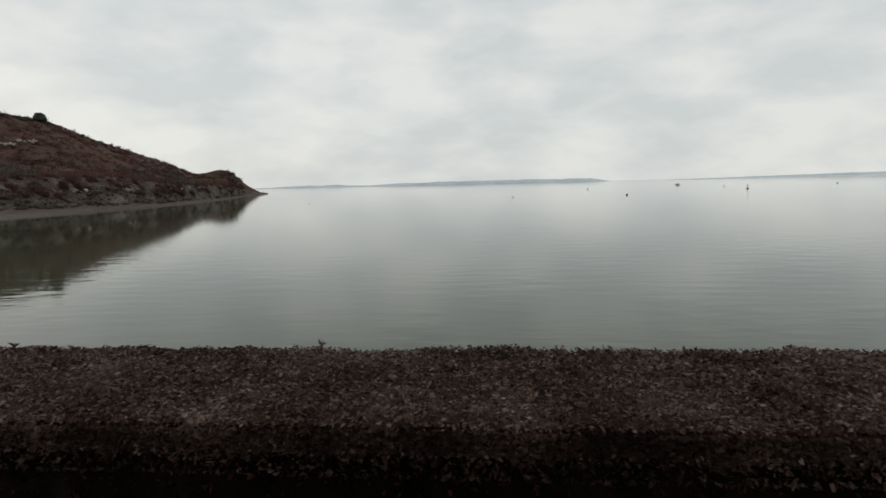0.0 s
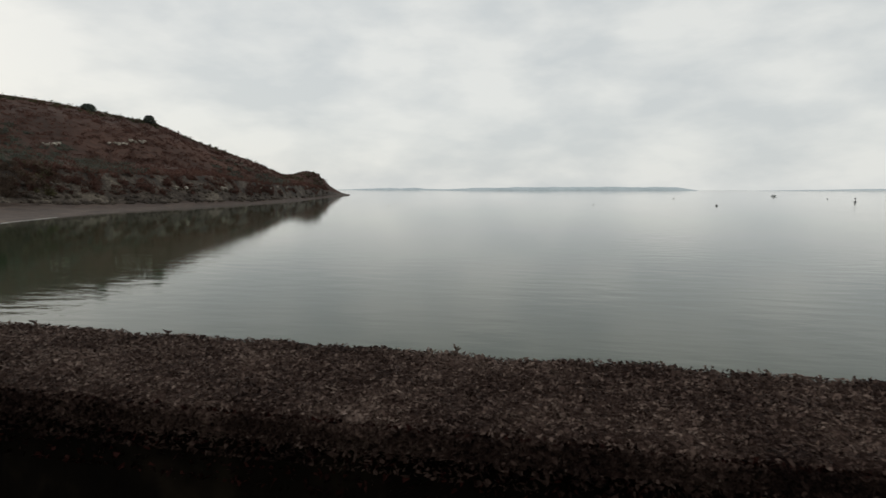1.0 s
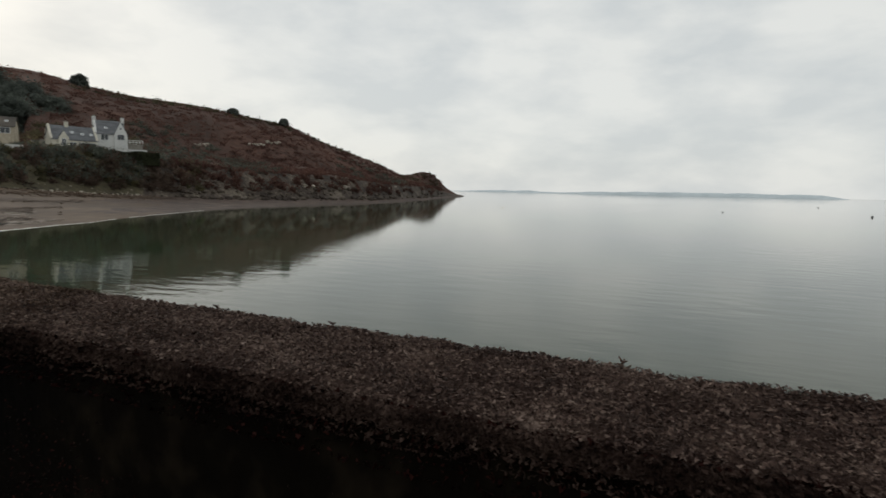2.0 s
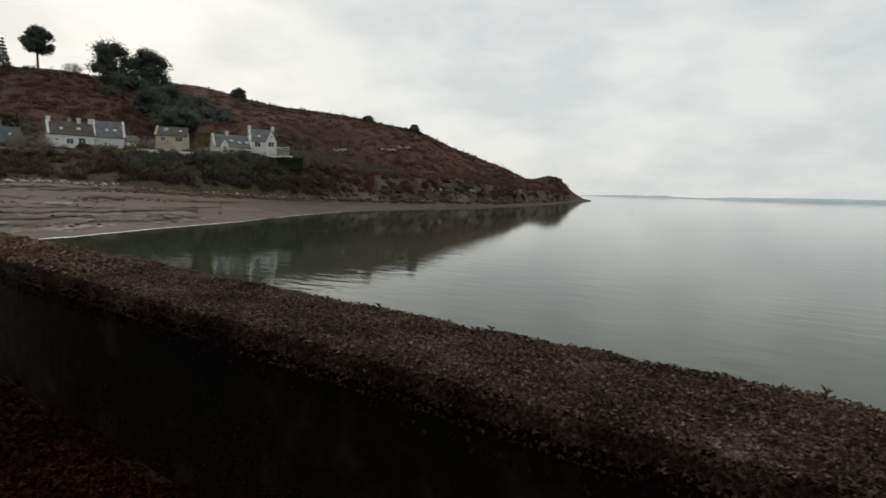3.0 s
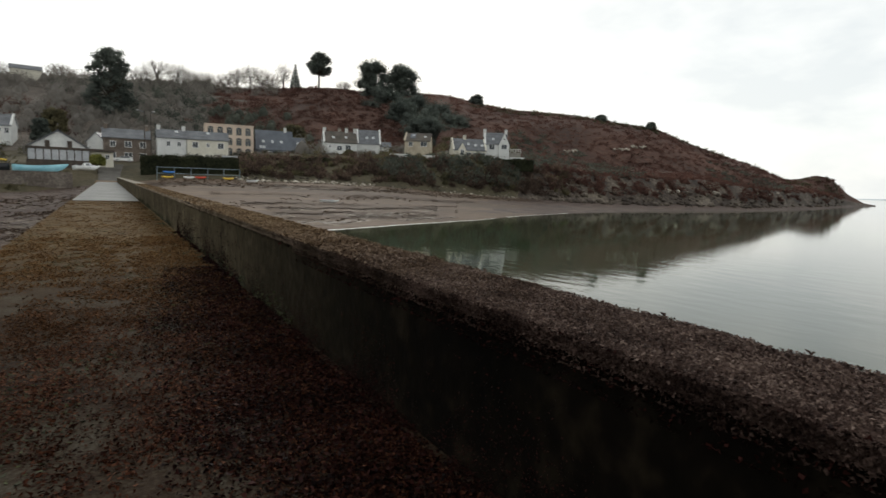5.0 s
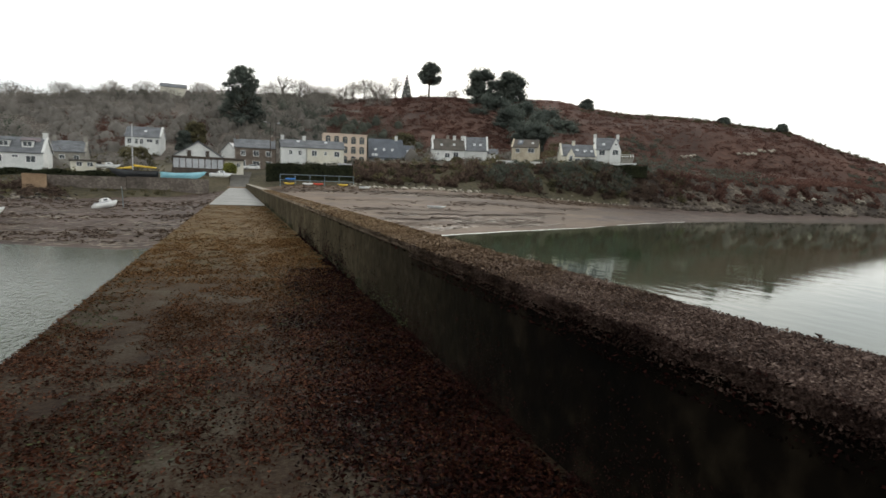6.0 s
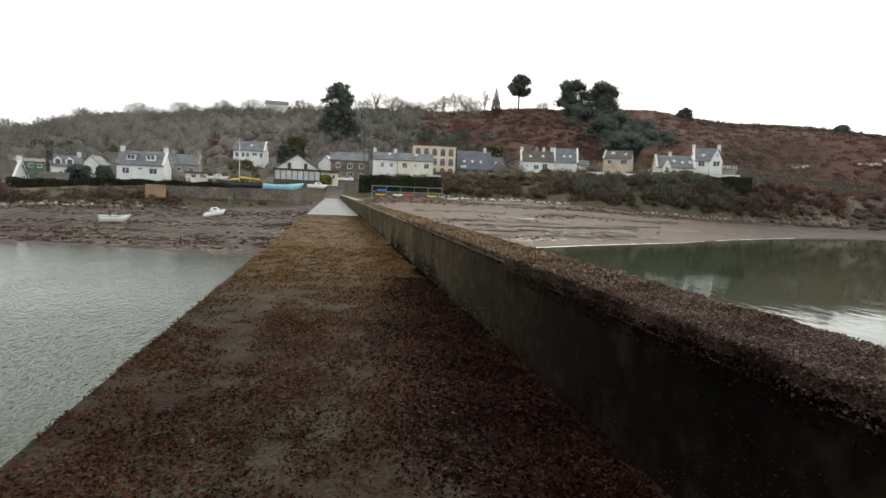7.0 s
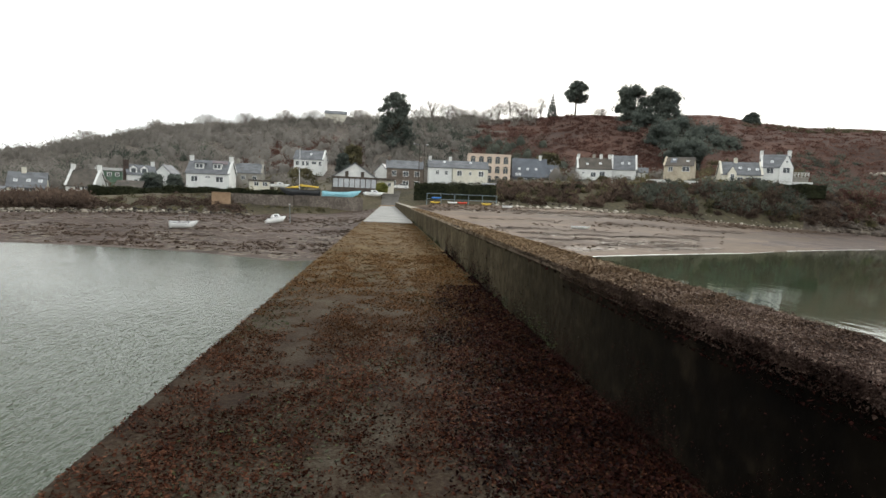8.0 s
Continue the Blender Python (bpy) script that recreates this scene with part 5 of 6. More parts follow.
terrace_wall(99.3, 92.6, 136.5, -1.2, 0.02, M_QUAY, "weathered stone quay wall above the mudflat", "quay_wall", 1.2)
terrace_wall(105.0, 99.35, 135.5, -1.3, -0.05, M_QUAY, "weathered stone quay wall above the mudflat", "quay_wall", 1.2)
terrace_wall(106.7, 105.05, 133.5, -1.6, 0.0, M_OCHRE, "ochre masonry end of the quay wall", "quay_wall", 1.6)


# ---------- boats ----------
M_HULLW = mat("white_gelcoat", (0.62, 0.63, 0.62), (0.8, 0.8, 0.78), 0.35, 0.8, 6, 0.0)
M_HULLB = mat("light_blue_paint", (0.22, 0.5, 0.6), (0.34, 0.62, 0.7), 0.45, 0.8, 6, 0.05)
M_HULLK = mat("black_hull_paint", (0.012, 0.013, 0.015), (0.04, 0.042, 0.045), 0.4, 0.8, 6, 0.05)
M_YELLOW = mat("yellow_canvas", (0.5, 0.33, 0.04), (0.72, 0.5, 0.09), 0.7, 1, 6, 0.1)
M_RED = mat("red_plastic", (0.45, 0.05, 0.03), (0.6, 0.09, 0.05), 0.4, 1, 6, 0.0)
M_BLUE = mat("blue_plastic", (0.03, 0.14, 0.4), (0.06, 0.22, 0.55), 0.4, 1, 6, 0.0)
M_STEEL = mat("galvanised_steel", (0.1, 0.13, 0.15), (0.22, 0.27, 0.29), 0.5, 1, 9, 0.05, metal=0.4)
M_ALU = mat("alloy_mast", (0.5, 0.5, 0.5), (0.7, 0.7, 0.7), 0.4, 1, 9, 0.0)


def hull(bm, L, B, D, n=13, sheer=0.25, open_top=True):
    """An open boat: lofted U-sections from stern to a raked bow."""
    rows, inner = [], []
    for i in range(n):
        t = i / (n - 1)
        w = 0.5 * B * (0.78 + 0.22 * math.sin(math.pi * min(t * 1.1, 1))) * (1 - max(0, (t - 0.45) / 0.55) ** 2.2)
        z = D * (1 + sheer * (t - 0.35) ** 2 * 3)
        keel = D * 0.55 * max(0, (t - 0.75) / 0.25) ** 2
        x = -L / 2 + L * t
        row, inn = [], []
        for k in range(9):
            u = -1 + k / 4
            px, pz = w * math.copysign(abs(u) ** 0.6, u), keel + (z - keel) * abs(u) ** 2.6
            row.append(bm.verts.new((x + 0.12 * L * max(0, (t - 0.8) / 0.2) * abs(u) ** 2, px, pz)))
            inn.append(bm.verts.new((x * 0.97 + 0.1 * L * max(0, (t - 0.8) / 0.2) * abs(u) ** 2, px * 0.9, pz * 0.97 + 0.06 * D if abs(u) < 0.99 else pz)))
        rows.append(row)
        inner.append(inn)
    for a, b in zip(rows, rows[1:]):
        for k in range(8):
            bm.faces.new((a[k], b[k], b[k + 1], a[k + 1]))
    for a, b in zip(inner, inner[1:]):
        for k in range(8):
            bm.faces.new((a[k + 1], b[k + 1], b[k], a[k]))
    for i in range(n - 1):
        bm.faces.new((rows[i][0], inner[i][0], inner[i + 1][0], rows[i + 1][0]))
        bm.faces.new((rows[i][8], rows[i + 1][8], inner[i + 1][8], inner[i][8]))
    bm.faces.new(rows[0])
    bm.faces.new(inner[0][::-1])


def boat(az, d, L, B, D, yaw, hull_mat, label, el=None, heel=0.0, cabin=None, mast=0.0, cover=None, frame_top=False, thwarts=True, name="boat"):
    x, y = bearing(az, d)
    z = ground(x, y) if el is None else EYE + d * math.tan(radians(el))
    root = empty(name, pose(x, y, z, heel, -abs(heel) * 0.5 if heel < -15 else 0, az + yaw), label, "boat")
    bm = bmesh.new()
    hull(bm, L, B, D)
    bmesh.ops.recalc_face_normals(bm, faces=bm.faces[:])
    part("hull", bm, hull_mat, root, smooth=True)
    for s in (-1, 1):
        bm = bmesh.new()
        for i in range(8):
            t0, t1 = i / 10, (i + 1) / 10
            f = lambda t: (-L / 2 + L * t, s * 0.5 * B * (0.78 + 0.22 * math.sin(math.pi * min(t * 1.1, 1))) * (1 - max(0, (t - 0.45) / 0.55) ** 2.2), D * (1 + 0.25 * (t - 0.35) ** 2 * 3) + 0.03)
            tube(bm, f(t0), f(t1), 0.06, sides=6)
        part("gunwale", bm, M_DARKWOOD if hull_mat is not M_HULLW else M_PANEL, root)
    if thwarts:
        for px in (-0.22, 0.1):
            bm = bmesh.new()
            box(bm, px * L - 0.13, px * L + 0.13, -0.42 * B, 0.42 * B, D * 0.7, D * 0.7 + 0.05)
            part("thwart", bm, M_DARKWOOD, root)
    if cabin:
        c0, c1, ch = cabin
        bm = bmesh.new()
        w = 0.32 * B
        v = [bm.verts.new(p) for p in ((c0 * L, -w, D * 0.9), (c1 * L, -w * 0.8, D * 0.9), (c1 * L, w * 0.8, D * 0.9), (c0 * L, w, D * 0.9),
                                       (c0 * L + 0.1, -w * 0.85, D + ch), (c1 * L - 0.5, -w * 0.65, D + ch), (c1 * L - 0.5, w * 0.65, D + ch), (c0 * L + 0.1, w * 0.85, D + ch))]
        for f in ((4, 5, 6, 7), (0, 1, 5, 4), (1, 2, 6, 5), (2, 3, 7, 6), (3, 0, 4, 7)):
            bm.faces.new([v[i] for i in f])
        bmesh.ops.bevel(bm, geom=bm.edges[:], offset=0.06, segments=2, affect="EDGES")
        cb = part("cabin", bm, M_HULLW, root)
        for s in (-1, 1):
            bm = bmesh.new()
            box(bm, c0 * L + 0.35, c1 * L - 0.75, s * w * 0.9 - 0.03, s * w * 0.9 + 0.03, D + ch * 0.4, D + ch * 0.75)
            part("cabin_window", bm, M_GLASS, cb)
    if frame_top:
        bm = bmesh.new()
        for px in (-0.12, 0.2):
            for s in (-1, 1):
                tube(bm, (px * L, s * 0.36 * B, D * 0.9), (px * L, s * 0.3 * B, D + 0.95), 0.04)
        bevel_box(bm, -0.16 * L, 0.24 * L, -0.36 * B, 0.36 * B, D + 0.93, D + 1.0, 0.02)
        part("canopy_frame", bm, M_DARKWOOD, root, "dark canopy over the wheel")
    if mast:
        bm = bmesh.new()
        tube(bm, (0.08 * L, 0, D * 0.3), (0.08 * L, 0, mast), 0.1, 0.07)
        part("mast", bm, M_ALU, root, "bare alloy mast")
        bm = bmesh.new()
        for e in ((0.52 * L, 0, D), (-0.48 * L, 0, D), (0.08 * L, 0.4 * B, D), (0.08 * L, -0.4 * B, D)):
            tube(bm, e, (0.08 * L, 0, mast * 0.96), 0.012, sides=4)
        part("stays", bm, M_STEEL, root)
    if cover:
        bm = bmesh.new()
        tube(bm, (0.06 * L, 0, D + 1.1), (-0.45 * L, 0, D + 0.75), 0.28, 0.18, 10)
        tube(bm, (0.1 * L, 0, D + 0.7), (0.44 * L, 0, D + 0.35), 0.3, 0.1, 10)
        part("sail_cover", bm, cover, root, "yellow canvas sail cover")
    return root


boat(109.2, 91, 3.5, 1.8, 0.85, 6, M_HULLW, "small white motor boat aground on the mud", frame_top=True, heel=3)
boat(100.9, 103, 3.4, 1.7, 0.75, 24, M_HULLW, "white cabin boat lying heeled on the mud", heel=-20, cabin=(-0.15, 0.35, 0.75), thwarts=False)
boat(98.5, 141, 8.6, 2.6, 1.6, 176, M_HULLK, "black sailing boat with a yellow sail cover ashore on the quay", el=-0.05, mast=11.6, cover=M_YELLOW, name="sailing_boat")
boat(94.9, 140, 8.4, 2.3, 1.4, 3, M_HULLB, "long light blue rowing boat ashore on the quay", el=0.0, name="rowing_boat")
boat(91.6, 143, 4.6, 1.8, 0.8, 20, M_HULLW, "white boat on a trailer beside the slip", el=0.3, heel=-8, cabin=(-0.1, 0.3, 0.7))
boat(100.7, 152, 4.5, 1.7, 0.7, 8, M_HULLW, "white boat parked by the outbuilding", el=0.75, cabin=(-0.1, 0.3, 0.6))
boat(78.1, 140, 2.4, 1.2, 0.45, 5, M_HULLW, "white dinghy at the head of the beach", thwarts=False)
boat(70.9, 108, 3.2, 1.2, 0.35, 8, M_HULLW, "upturned white dinghy lying on the sand", thwarts=False)


def kayak(x, y, z, rz, material, label, L=2.6):
    root = empty("kayak", pose(x, y, z, 0, 0, rz), label, "kayak", "kayaks on the rack")
    bm = bmesh.new()
    bmesh.ops.create_uvsphere(bm, u_segments=14, v_segments=8, radius=1)
    for v in bm.verts:
        v.co = Vector((v.co.x * L / 2, v.co.y * 0.36 * (1 - 0.5 * v.co.x ** 2), v.co.z * 0.27 + 0.16 * v.co.x ** 2))
    part("hull", bm, material, root, smooth=True)
    bm = bmesh.new()
    bmesh.ops.create_uvsphere(bm, u_segments=12, v_segments=6, radius=1)
    for v in bm.verts:
        v.co = Vector((v.co.x * 0.5, v.co.y * 0.24, v.co.z * 0.08 + 0.25))
    part("cockpit", bm, M_HULLK, root)


def rack():
    d = 143.0
    (xa, ya), (xb, yb) = bearing(86.2, d), bearing(79.2, d)
    a, b = Vector((xa, ya)), Vector((xb, yb))
    L = (b - a).length
    ang = math.degrees(math.atan2(b.y - a.y, b.x - a.x))
    mid = (a + b) / 2
    zg = ground(mid.x, mid.y)
    base = pose(mid.x, mid.y, zg, 0, 0, ang)
    root = empty("boat_rack", base, "blue-grey steel rack for kayaks at the head of the beach", "rack")
    for k in range(6):
        px = -L / 2 + k * L / 5
        bm = bmesh.new()
        tube(bm, (px, 0, -1), (px, 0, 2.6), 0.09)
        part("post", bm, M_STEEL, root)
    for z in (1.15, 2.5):
        bm = bmesh.new()
        tube(bm, (-L / 2, 0, z), (L / 2, 0, z), 0.08)
        part("rail", bm, M_STEEL, root)
    for px, z, m, lab in ((-6.5, 1.55, M_BLUE, "blue kayak on a rack"), (-6.8, 0.45, M_YELLOW, "yellow kayak under a rack"), (-2.3, 0.5, M_HULLW, "white kayak under a rack"),
                          (0.2, 0.55, M_RED, "red kayak under a rack"), (6.4, 0.5, M_YELLOW, "yellow kayak under a rack")):
        p = base @ Vector((px * L / 18, -0.3, z - 0.25))
        kayak(p.x, p.y, p.z + 0.1, ang, m, lab)


rack()


def car(az, d, el, yaw, label):
    x, y = bearing(az, d)
    root = empty("car", pose(x, y, EYE + d * math.tan(radians(el)), 0, 0, az + yaw), label, "car")

    def shell(pts, w, taper, bm):
        n = len(pts)
        l = [bm.verts.new((px, -w * tp, pz)) for (px, pz), tp in zip(pts, taper)]
        r = [bm.verts.new((px, w * tp, pz)) for (px, pz), tp in zip(pts, taper)]
        bm.faces.new(l)
        bm.faces.new(r[::-1])
        for i in range(n):
            j = (i + 1) % n
            bm.faces.new((l[j], l[i], r[i], r[j]))
        bmesh.ops.recalc_face_normals(bm, faces=bm.faces[:])
    bm = bmesh.new()
    shell([(-2.0, 0.3), (2.0, 0.3), (2.05, 0.65), (1.9, 0.85), (1.0, 0.95), (0.45, 1.42), (-1.2, 1.45), (-1.9, 0.98), (-2.05, 0.7)], 0.85, [1, 1, 1, 1, 1, 0.8, 0.8, 1, 1], bm)
    bmesh.ops.bevel(bm, geom=bm.edges[:], offset=0.05, segments=2, affect="EDGES")
    body = part("body", bm, M_HULLW, root)
    for s in (-1, 1):
        bm = bmesh.new()
        q = [(-1.6, s * 0.86, 0.98), (0.8, s * 0.86, 0.98), (0.4, s * 0.71, 1.38), (-1.15, s * 0.71, 1.38)]
        bm.faces.new([bm.verts.new(c) for c in q])
        bmesh.ops.solidify(bm, geom=bm.faces[:], thickness=0.03)
        part("side_window", bm, M_GLASS, body)
        for px in (-1.25, 1.25):
            bm = bmesh.new()
            tube(bm, (px, s * 0.68, 0.31), (px, s * 0.87, 0.31), 0.31, sides=16)
            wheel = part("wheel", bm, M_HULLK, root)
            bm = bmesh.new()
            tube(bm, (px, s * 0.85, 0.31), (px, s * 0.885, 0.31), 0.19, sides=12)
            part("rim", bm, M_ALU, wheel)
        bm = bmesh.new()
        bevel_box(bm, 1.95, 2.06, s * 0.6 - 0.16, s * 0.6 + 0.16, 0.6, 0.76, 0.02)
        part("headlight", bm, M_PANEL, root)


car(88.8, 157, 1.12, 178, "small white car parked before the stone house")


def pole(az, d, el0, el1, label, arm=1.2):
    x, y = bearing(az, d)
    z0, z1 = EYE + d * math.tan(radians(el0)), EYE + d * math.tan(radians(el1))
    h = z1 - z0
    root = empty("street_lamp", pose(x, y, z0, 0, 0, az), label, "street lamp")
    bm = bmesh.new()
    tube(bm, (0, 0, -1.5), (0, 0, h), 0.13, 0.09)
    part("post", bm, M_DARKWOOD, root)
    bm = bmesh.new()
    tube(bm, (0, 0, h - 0.3), (-arm, -0.4, h), 0.05)
    part("arm", bm, M_STEEL, root)
    bm = bmesh.new()
    bevel_box(bm, -arm - 0.55, -arm + 0.1, -0.55, -0.25, h - 0.05, h + 0.12, 0.03)
    part("lamp_head", bm, M_ALU, root)


pole(87.1, 164, 1.2, 5.65, "slim pole with a street lamp beside the slip")
pole(86.6, 168, 1.2, 5.6, "slim pole with a street lamp by the terrace", -1.0)

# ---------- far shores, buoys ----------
# Distance haze is mixed into the far shore's pale blue-grey colour.
M_FAR = mat("hazed_far_shore", (0.4312, 0.4887, 0.5175), (0.5462, 0.6038, 0.6325), 1.0, 0.01, 0.05, 0.0, spec=0.0)
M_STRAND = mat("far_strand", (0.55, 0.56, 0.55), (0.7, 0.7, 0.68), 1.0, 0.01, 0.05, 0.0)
M_BUOYK = mat("dark_buoy_paint", (0.02, 0.022, 0.022), (0.06, 0.06, 0.055), 0.5, 2, 9, 0.1)


def far_coast(name, az0, az1, d, peak, lump, label, material, seed, blunt=False):
    """A long low island as a solid ridge."""
    n = 60
    verts, faces = [], []
    for i in range(n + 1):
        t = i / n
        az = az0 + (az1 - az0) * t
        env = min(1, t * 2.2) * (min(1, (1 - t) * 14) if blunt else min(1, (1 - t) * 2.2))
        h = peak * max(0.02, env * (0.75 + lump * noise.noise((t * 9, seed, 0)) + 0.3 * lump * noise.noise((t * 40, seed, 5))))
        for dd, hh in ((0, -2), (20, h * 0.7), (90, h), (260, h * 0.6), (420, -2)):
            x, y = bearing(az, d + dd)
            verts.append((x, y, hh))
    for i in range(n):
        for k in range(4):
            a = i * 5 + k
            faces.append((a, a + 5, a + 6, a + 1))
    return tagged(new(name, raw_mesh(name, verts, faces, material, True)), label, "island", kind="structure")


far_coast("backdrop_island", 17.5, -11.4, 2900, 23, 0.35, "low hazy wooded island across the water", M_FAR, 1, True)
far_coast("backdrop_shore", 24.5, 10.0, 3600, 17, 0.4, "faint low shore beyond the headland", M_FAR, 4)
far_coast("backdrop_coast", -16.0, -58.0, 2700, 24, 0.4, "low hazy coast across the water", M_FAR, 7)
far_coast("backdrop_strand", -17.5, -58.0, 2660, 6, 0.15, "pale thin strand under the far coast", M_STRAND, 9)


def buoy(az, d, r, material, label, tall=0.0):
    x, y = bearing(az, d)
    root = empty("buoy", pose(x, y, 0), label, "buoy", "moorings in the bay")
    bm = bmesh.new()
    bmesh.ops.create_uvsphere(bm, u_segments=16, v_segments=10, radius=r)
    for v in bm.verts:
        v.co.z = v.co.z * 0.85 + 0.25 * r
    part("float", bm, material, root, smooth=True)
    bm = bmesh.new()
    tube(bm, (0, 0, r), (0, 0, r * 1.5 + tall), 0.12 * r + 0.03)
    part("stem", bm, M_DARKWOOD, root)
    if tall:
        bm = bmesh.new()
        bevel_box(bm, -0.3, 0.3, -0.3, 0.3, r * 1.5 + tall, r * 1.5 + tall + 0.5, 0.05)
        part("topmark", bm, material, root)


buoy(-23.2, 330, 0.55, M_BUOYK, "dark channel buoy with a topmark", 0.6)
buoy(-13.0, 230, 0.42, M_BUOYK, "dark mooring buoy afloat in the bay")
buoy(-2.1, 228, 0.23, M_BUOYK, "small dark mooring buoy afloat in the bay")
buoy(18.2, 205, 0.20, M_YELLOW, "small yellow mooring buoy afloat in the bay")
buoy(-33.3, 185, 0.33, M_HULLW, "white mooring buoy afloat in the bay")
buoy(-21.3, 430, 0.39, M_BUOYK, "dark mooring buoy afloat in the bay")
buoy(-29.7, 500, 0.52, M_BUOYK, "dark mooring buoy afloat in the bay")
buoy(-9.3, 400, 0.39, M_BUOYK, "dark mooring buoy afloat in the bay")
buoy(-36.0, 620, 0.59, M_BUOYK, "dark mooring buoy afloat in the bay")
boat(-17.4, 560, 4.2, 1.6, 0.8, 10, M_HULLW, "white boat moored far out in the bay", el=-0.61, cabin=(-0.2, 0.3, 0.7), thwarts=False)

bm = bmesh.new()
v_b, f_b = boulder((0, 0, 0), 1.0, random.Random(44))
vs_b = [bm.verts.new(c) for c in v_b]
for fb in f_b:
    bm.faces.new([vs_b[i] for i in fb])
ob = tagged(mesh_ob("boulder", bm, M_PALEROCK), "large pale boulder at the head of the beach", "boulder")
xb_, yb_ = bearing(74.1, 143)
ob.matrix_world = pose(xb_, yb_, ground(xb_, yb_) + 0.35)


# ---------- beach: foam, wrack lines ----------
M_FOAM = mat("foam", (0.5, 0.5, 0.47), (0.75, 0.75, 0.72), 0.6, 1.5, 8, 0.1)
M_WEED = mat("beach_wrack", (0.042, 0.027, 0.019), (0.092, 0.062, 0.044), 0.85, 0.6, 5, 0.3, island=0.25)
M_BEACHWEED = mat("dry_beach_wrack", (0.05, 0.03, 0.019), (0.105, 0.07, 0.046), 0.85, 0.6, 5, 0.3, island=0.2)
# Pale base colour stands in for sky sheen on wet sand and mud.
M_WETSHEEN = mat("wet_sand_sheen", (0.14, 0.108, 0.077), (0.22, 0.178, 0.134), 0.6, 0.4, 5, 0.1)


def ribbon(az0, az1, share, width, seed, gap=0.0, wob=0.03, lift=0.03, absolute=None):
    """A wavering strip along the shore at a share of the way from waterline to beach head; gaps by noise."""
    n = max(8, int(abs(az1 - az0) * 8))
    vs, fs, run = [], [], False
    for i in range(n + 1):
        az = az0 + (az1 - az0) * i / n
        p = profile(az)
        s = share + wob * noise.noise((az * 0.35, seed, 0)) + 0.3 * wob * noise.noise((az * 1.7, seed, 2))
        r = p[1][0] + s * (p[3][0] - p[1][0]) + (absolute or 0)
        w = width * (0.35 + 0.9 * abs(noise.noise((az * 1.3, seed, 8))) + 0.25)
        on = noise.noise((az * 0.55, seed, 4)) > gap - 0.5
        if on:
            for rr in (r - w / 2, r + w / 2):
                x, y = bearing(az, rr)
                vs.append((x, y, max(ground(x, y), 0.0) + lift))
            if run:
                k = len(vs)
                fs.append((k - 4, k - 2, k - 1, k - 3))
        run = on
    return np.array(vs), np.array(fs)


stuff("foam_line", [ribbon(74, 47, 0.0, 0.75, 3, 0.1, 0.008, 0.02)], M_FOAM, "thin white line of foam where sea meets sand", "foam")


def weed_line(az0, az1, share, n, spread, size, seed, gap=0.0):
    """Clumps of weed gathered along a wavering line of the shore."""
    out = []
    while len(out) < n:
        az = RNG.uniform(min(az0, az1), max(az0, az1))
        azj = az + RNG.normal(0, 1.3)
        if noise.noise((azj * 0.16, seed, 4)) + 0.45 * noise.noise((azj * 0.7, seed, 6)) < gap - 0.4:
            n -= 1
            continue
        p = profile(az)
        s = share + 0.035 * noise.noise((az * 0.35, seed, 0)) + 0.012 * noise.noise((az * 1.7, seed, 2))
        x, y = bearing(az, p[1][0] + s * (p[3][0] - p[1][0]) + RNG.normal(0, spread))
        z = ground(x, y)
        if z > 0.02:
            out.append((x, y, z + 0.03))
    p = np.array(out)
    n = len(p)
    a = np.arctan2(p[:, 1], p[:, 0]) + np.pi / 2 + RNG.normal(0, 0.22, n)
    l, w = size * RNG.uniform(0.4, 1.6, n) ** 1.3, size * RNG.uniform(0.12, 0.4, n)
    t1 = np.stack([np.cos(a) * l, np.sin(a) * l, RNG.normal(0, 0.01, n)], 1)
    t2 = np.stack([-np.sin(a) * w, np.cos(a) * w, RNG.normal(0, 0.01, n)], 1)
    v = np.stack([p - t1 - t2 * 0.4, p - t1 * 0.3 - t2, p + t1 * 0.8 - t2 * 0.5, p + t1, p + t1 * 0.2 + t2, p - t1 * 0.7 + t2 * 0.6], 1).reshape(-1, 3)
    k = np.arange(n)[:, None] * 6
    return v, np.concatenate([k + np.array([[0, 1, 2, 5]]), k + np.array([[5, 2, 3, 4]])])


stuff("beach_wrack", [weed_line(87, 48, 0.85, 3800, 2.6, 0.5, 11, 0.1), weed_line(82, 56, 0.62, 1500, 2.0, 0.5, 12, 0.35), weed_line(79, 58, 0.42, 1300, 1.2, 0.45, 13, 0.35),
                      weed_line(77, 60, 0.33, 1200, 1.0, 0.45, 14, 0.35), weed_line(76, 62, 0.24, 1000, 0.8, 0.4, 15, 0.35), weed_line(75, 60, 0.16, 1600, 1.3, 0.4, 16, 0.4)],
      M_BEACHWEED, "dark bands of washed-up seaweed on the sand", "seaweed")
stuff("wet_sand_streaks", [weed_line(78, 60, 0.29, 1100, 1.2, 0.4, 21, 0.45), weed_line(76, 60, 0.2, 1100, 1.2, 0.4, 22, 0.4), weed_line(74, 58, 0.1, 1500, 1.2, 0.4, 23, 0.35),
                           weed_line(82, 68, 0.8, 900, 1.0, 0.4, 24, 0.3)], M_WETSHEEN, "pale painted sheen of wet streaks on the sand", "sand")
stuff("mud_weed", [weed_line(127, 91, s, 1900, 5.0, 0.34, 30 + k, 0.25) for k, s in enumerate((0.12, 0.25, 0.36, 0.5, 0.62, 0.75, 0.88, 0.97))], M_WEED,
      "dark seaweed beds on the mudflat", "seaweed")
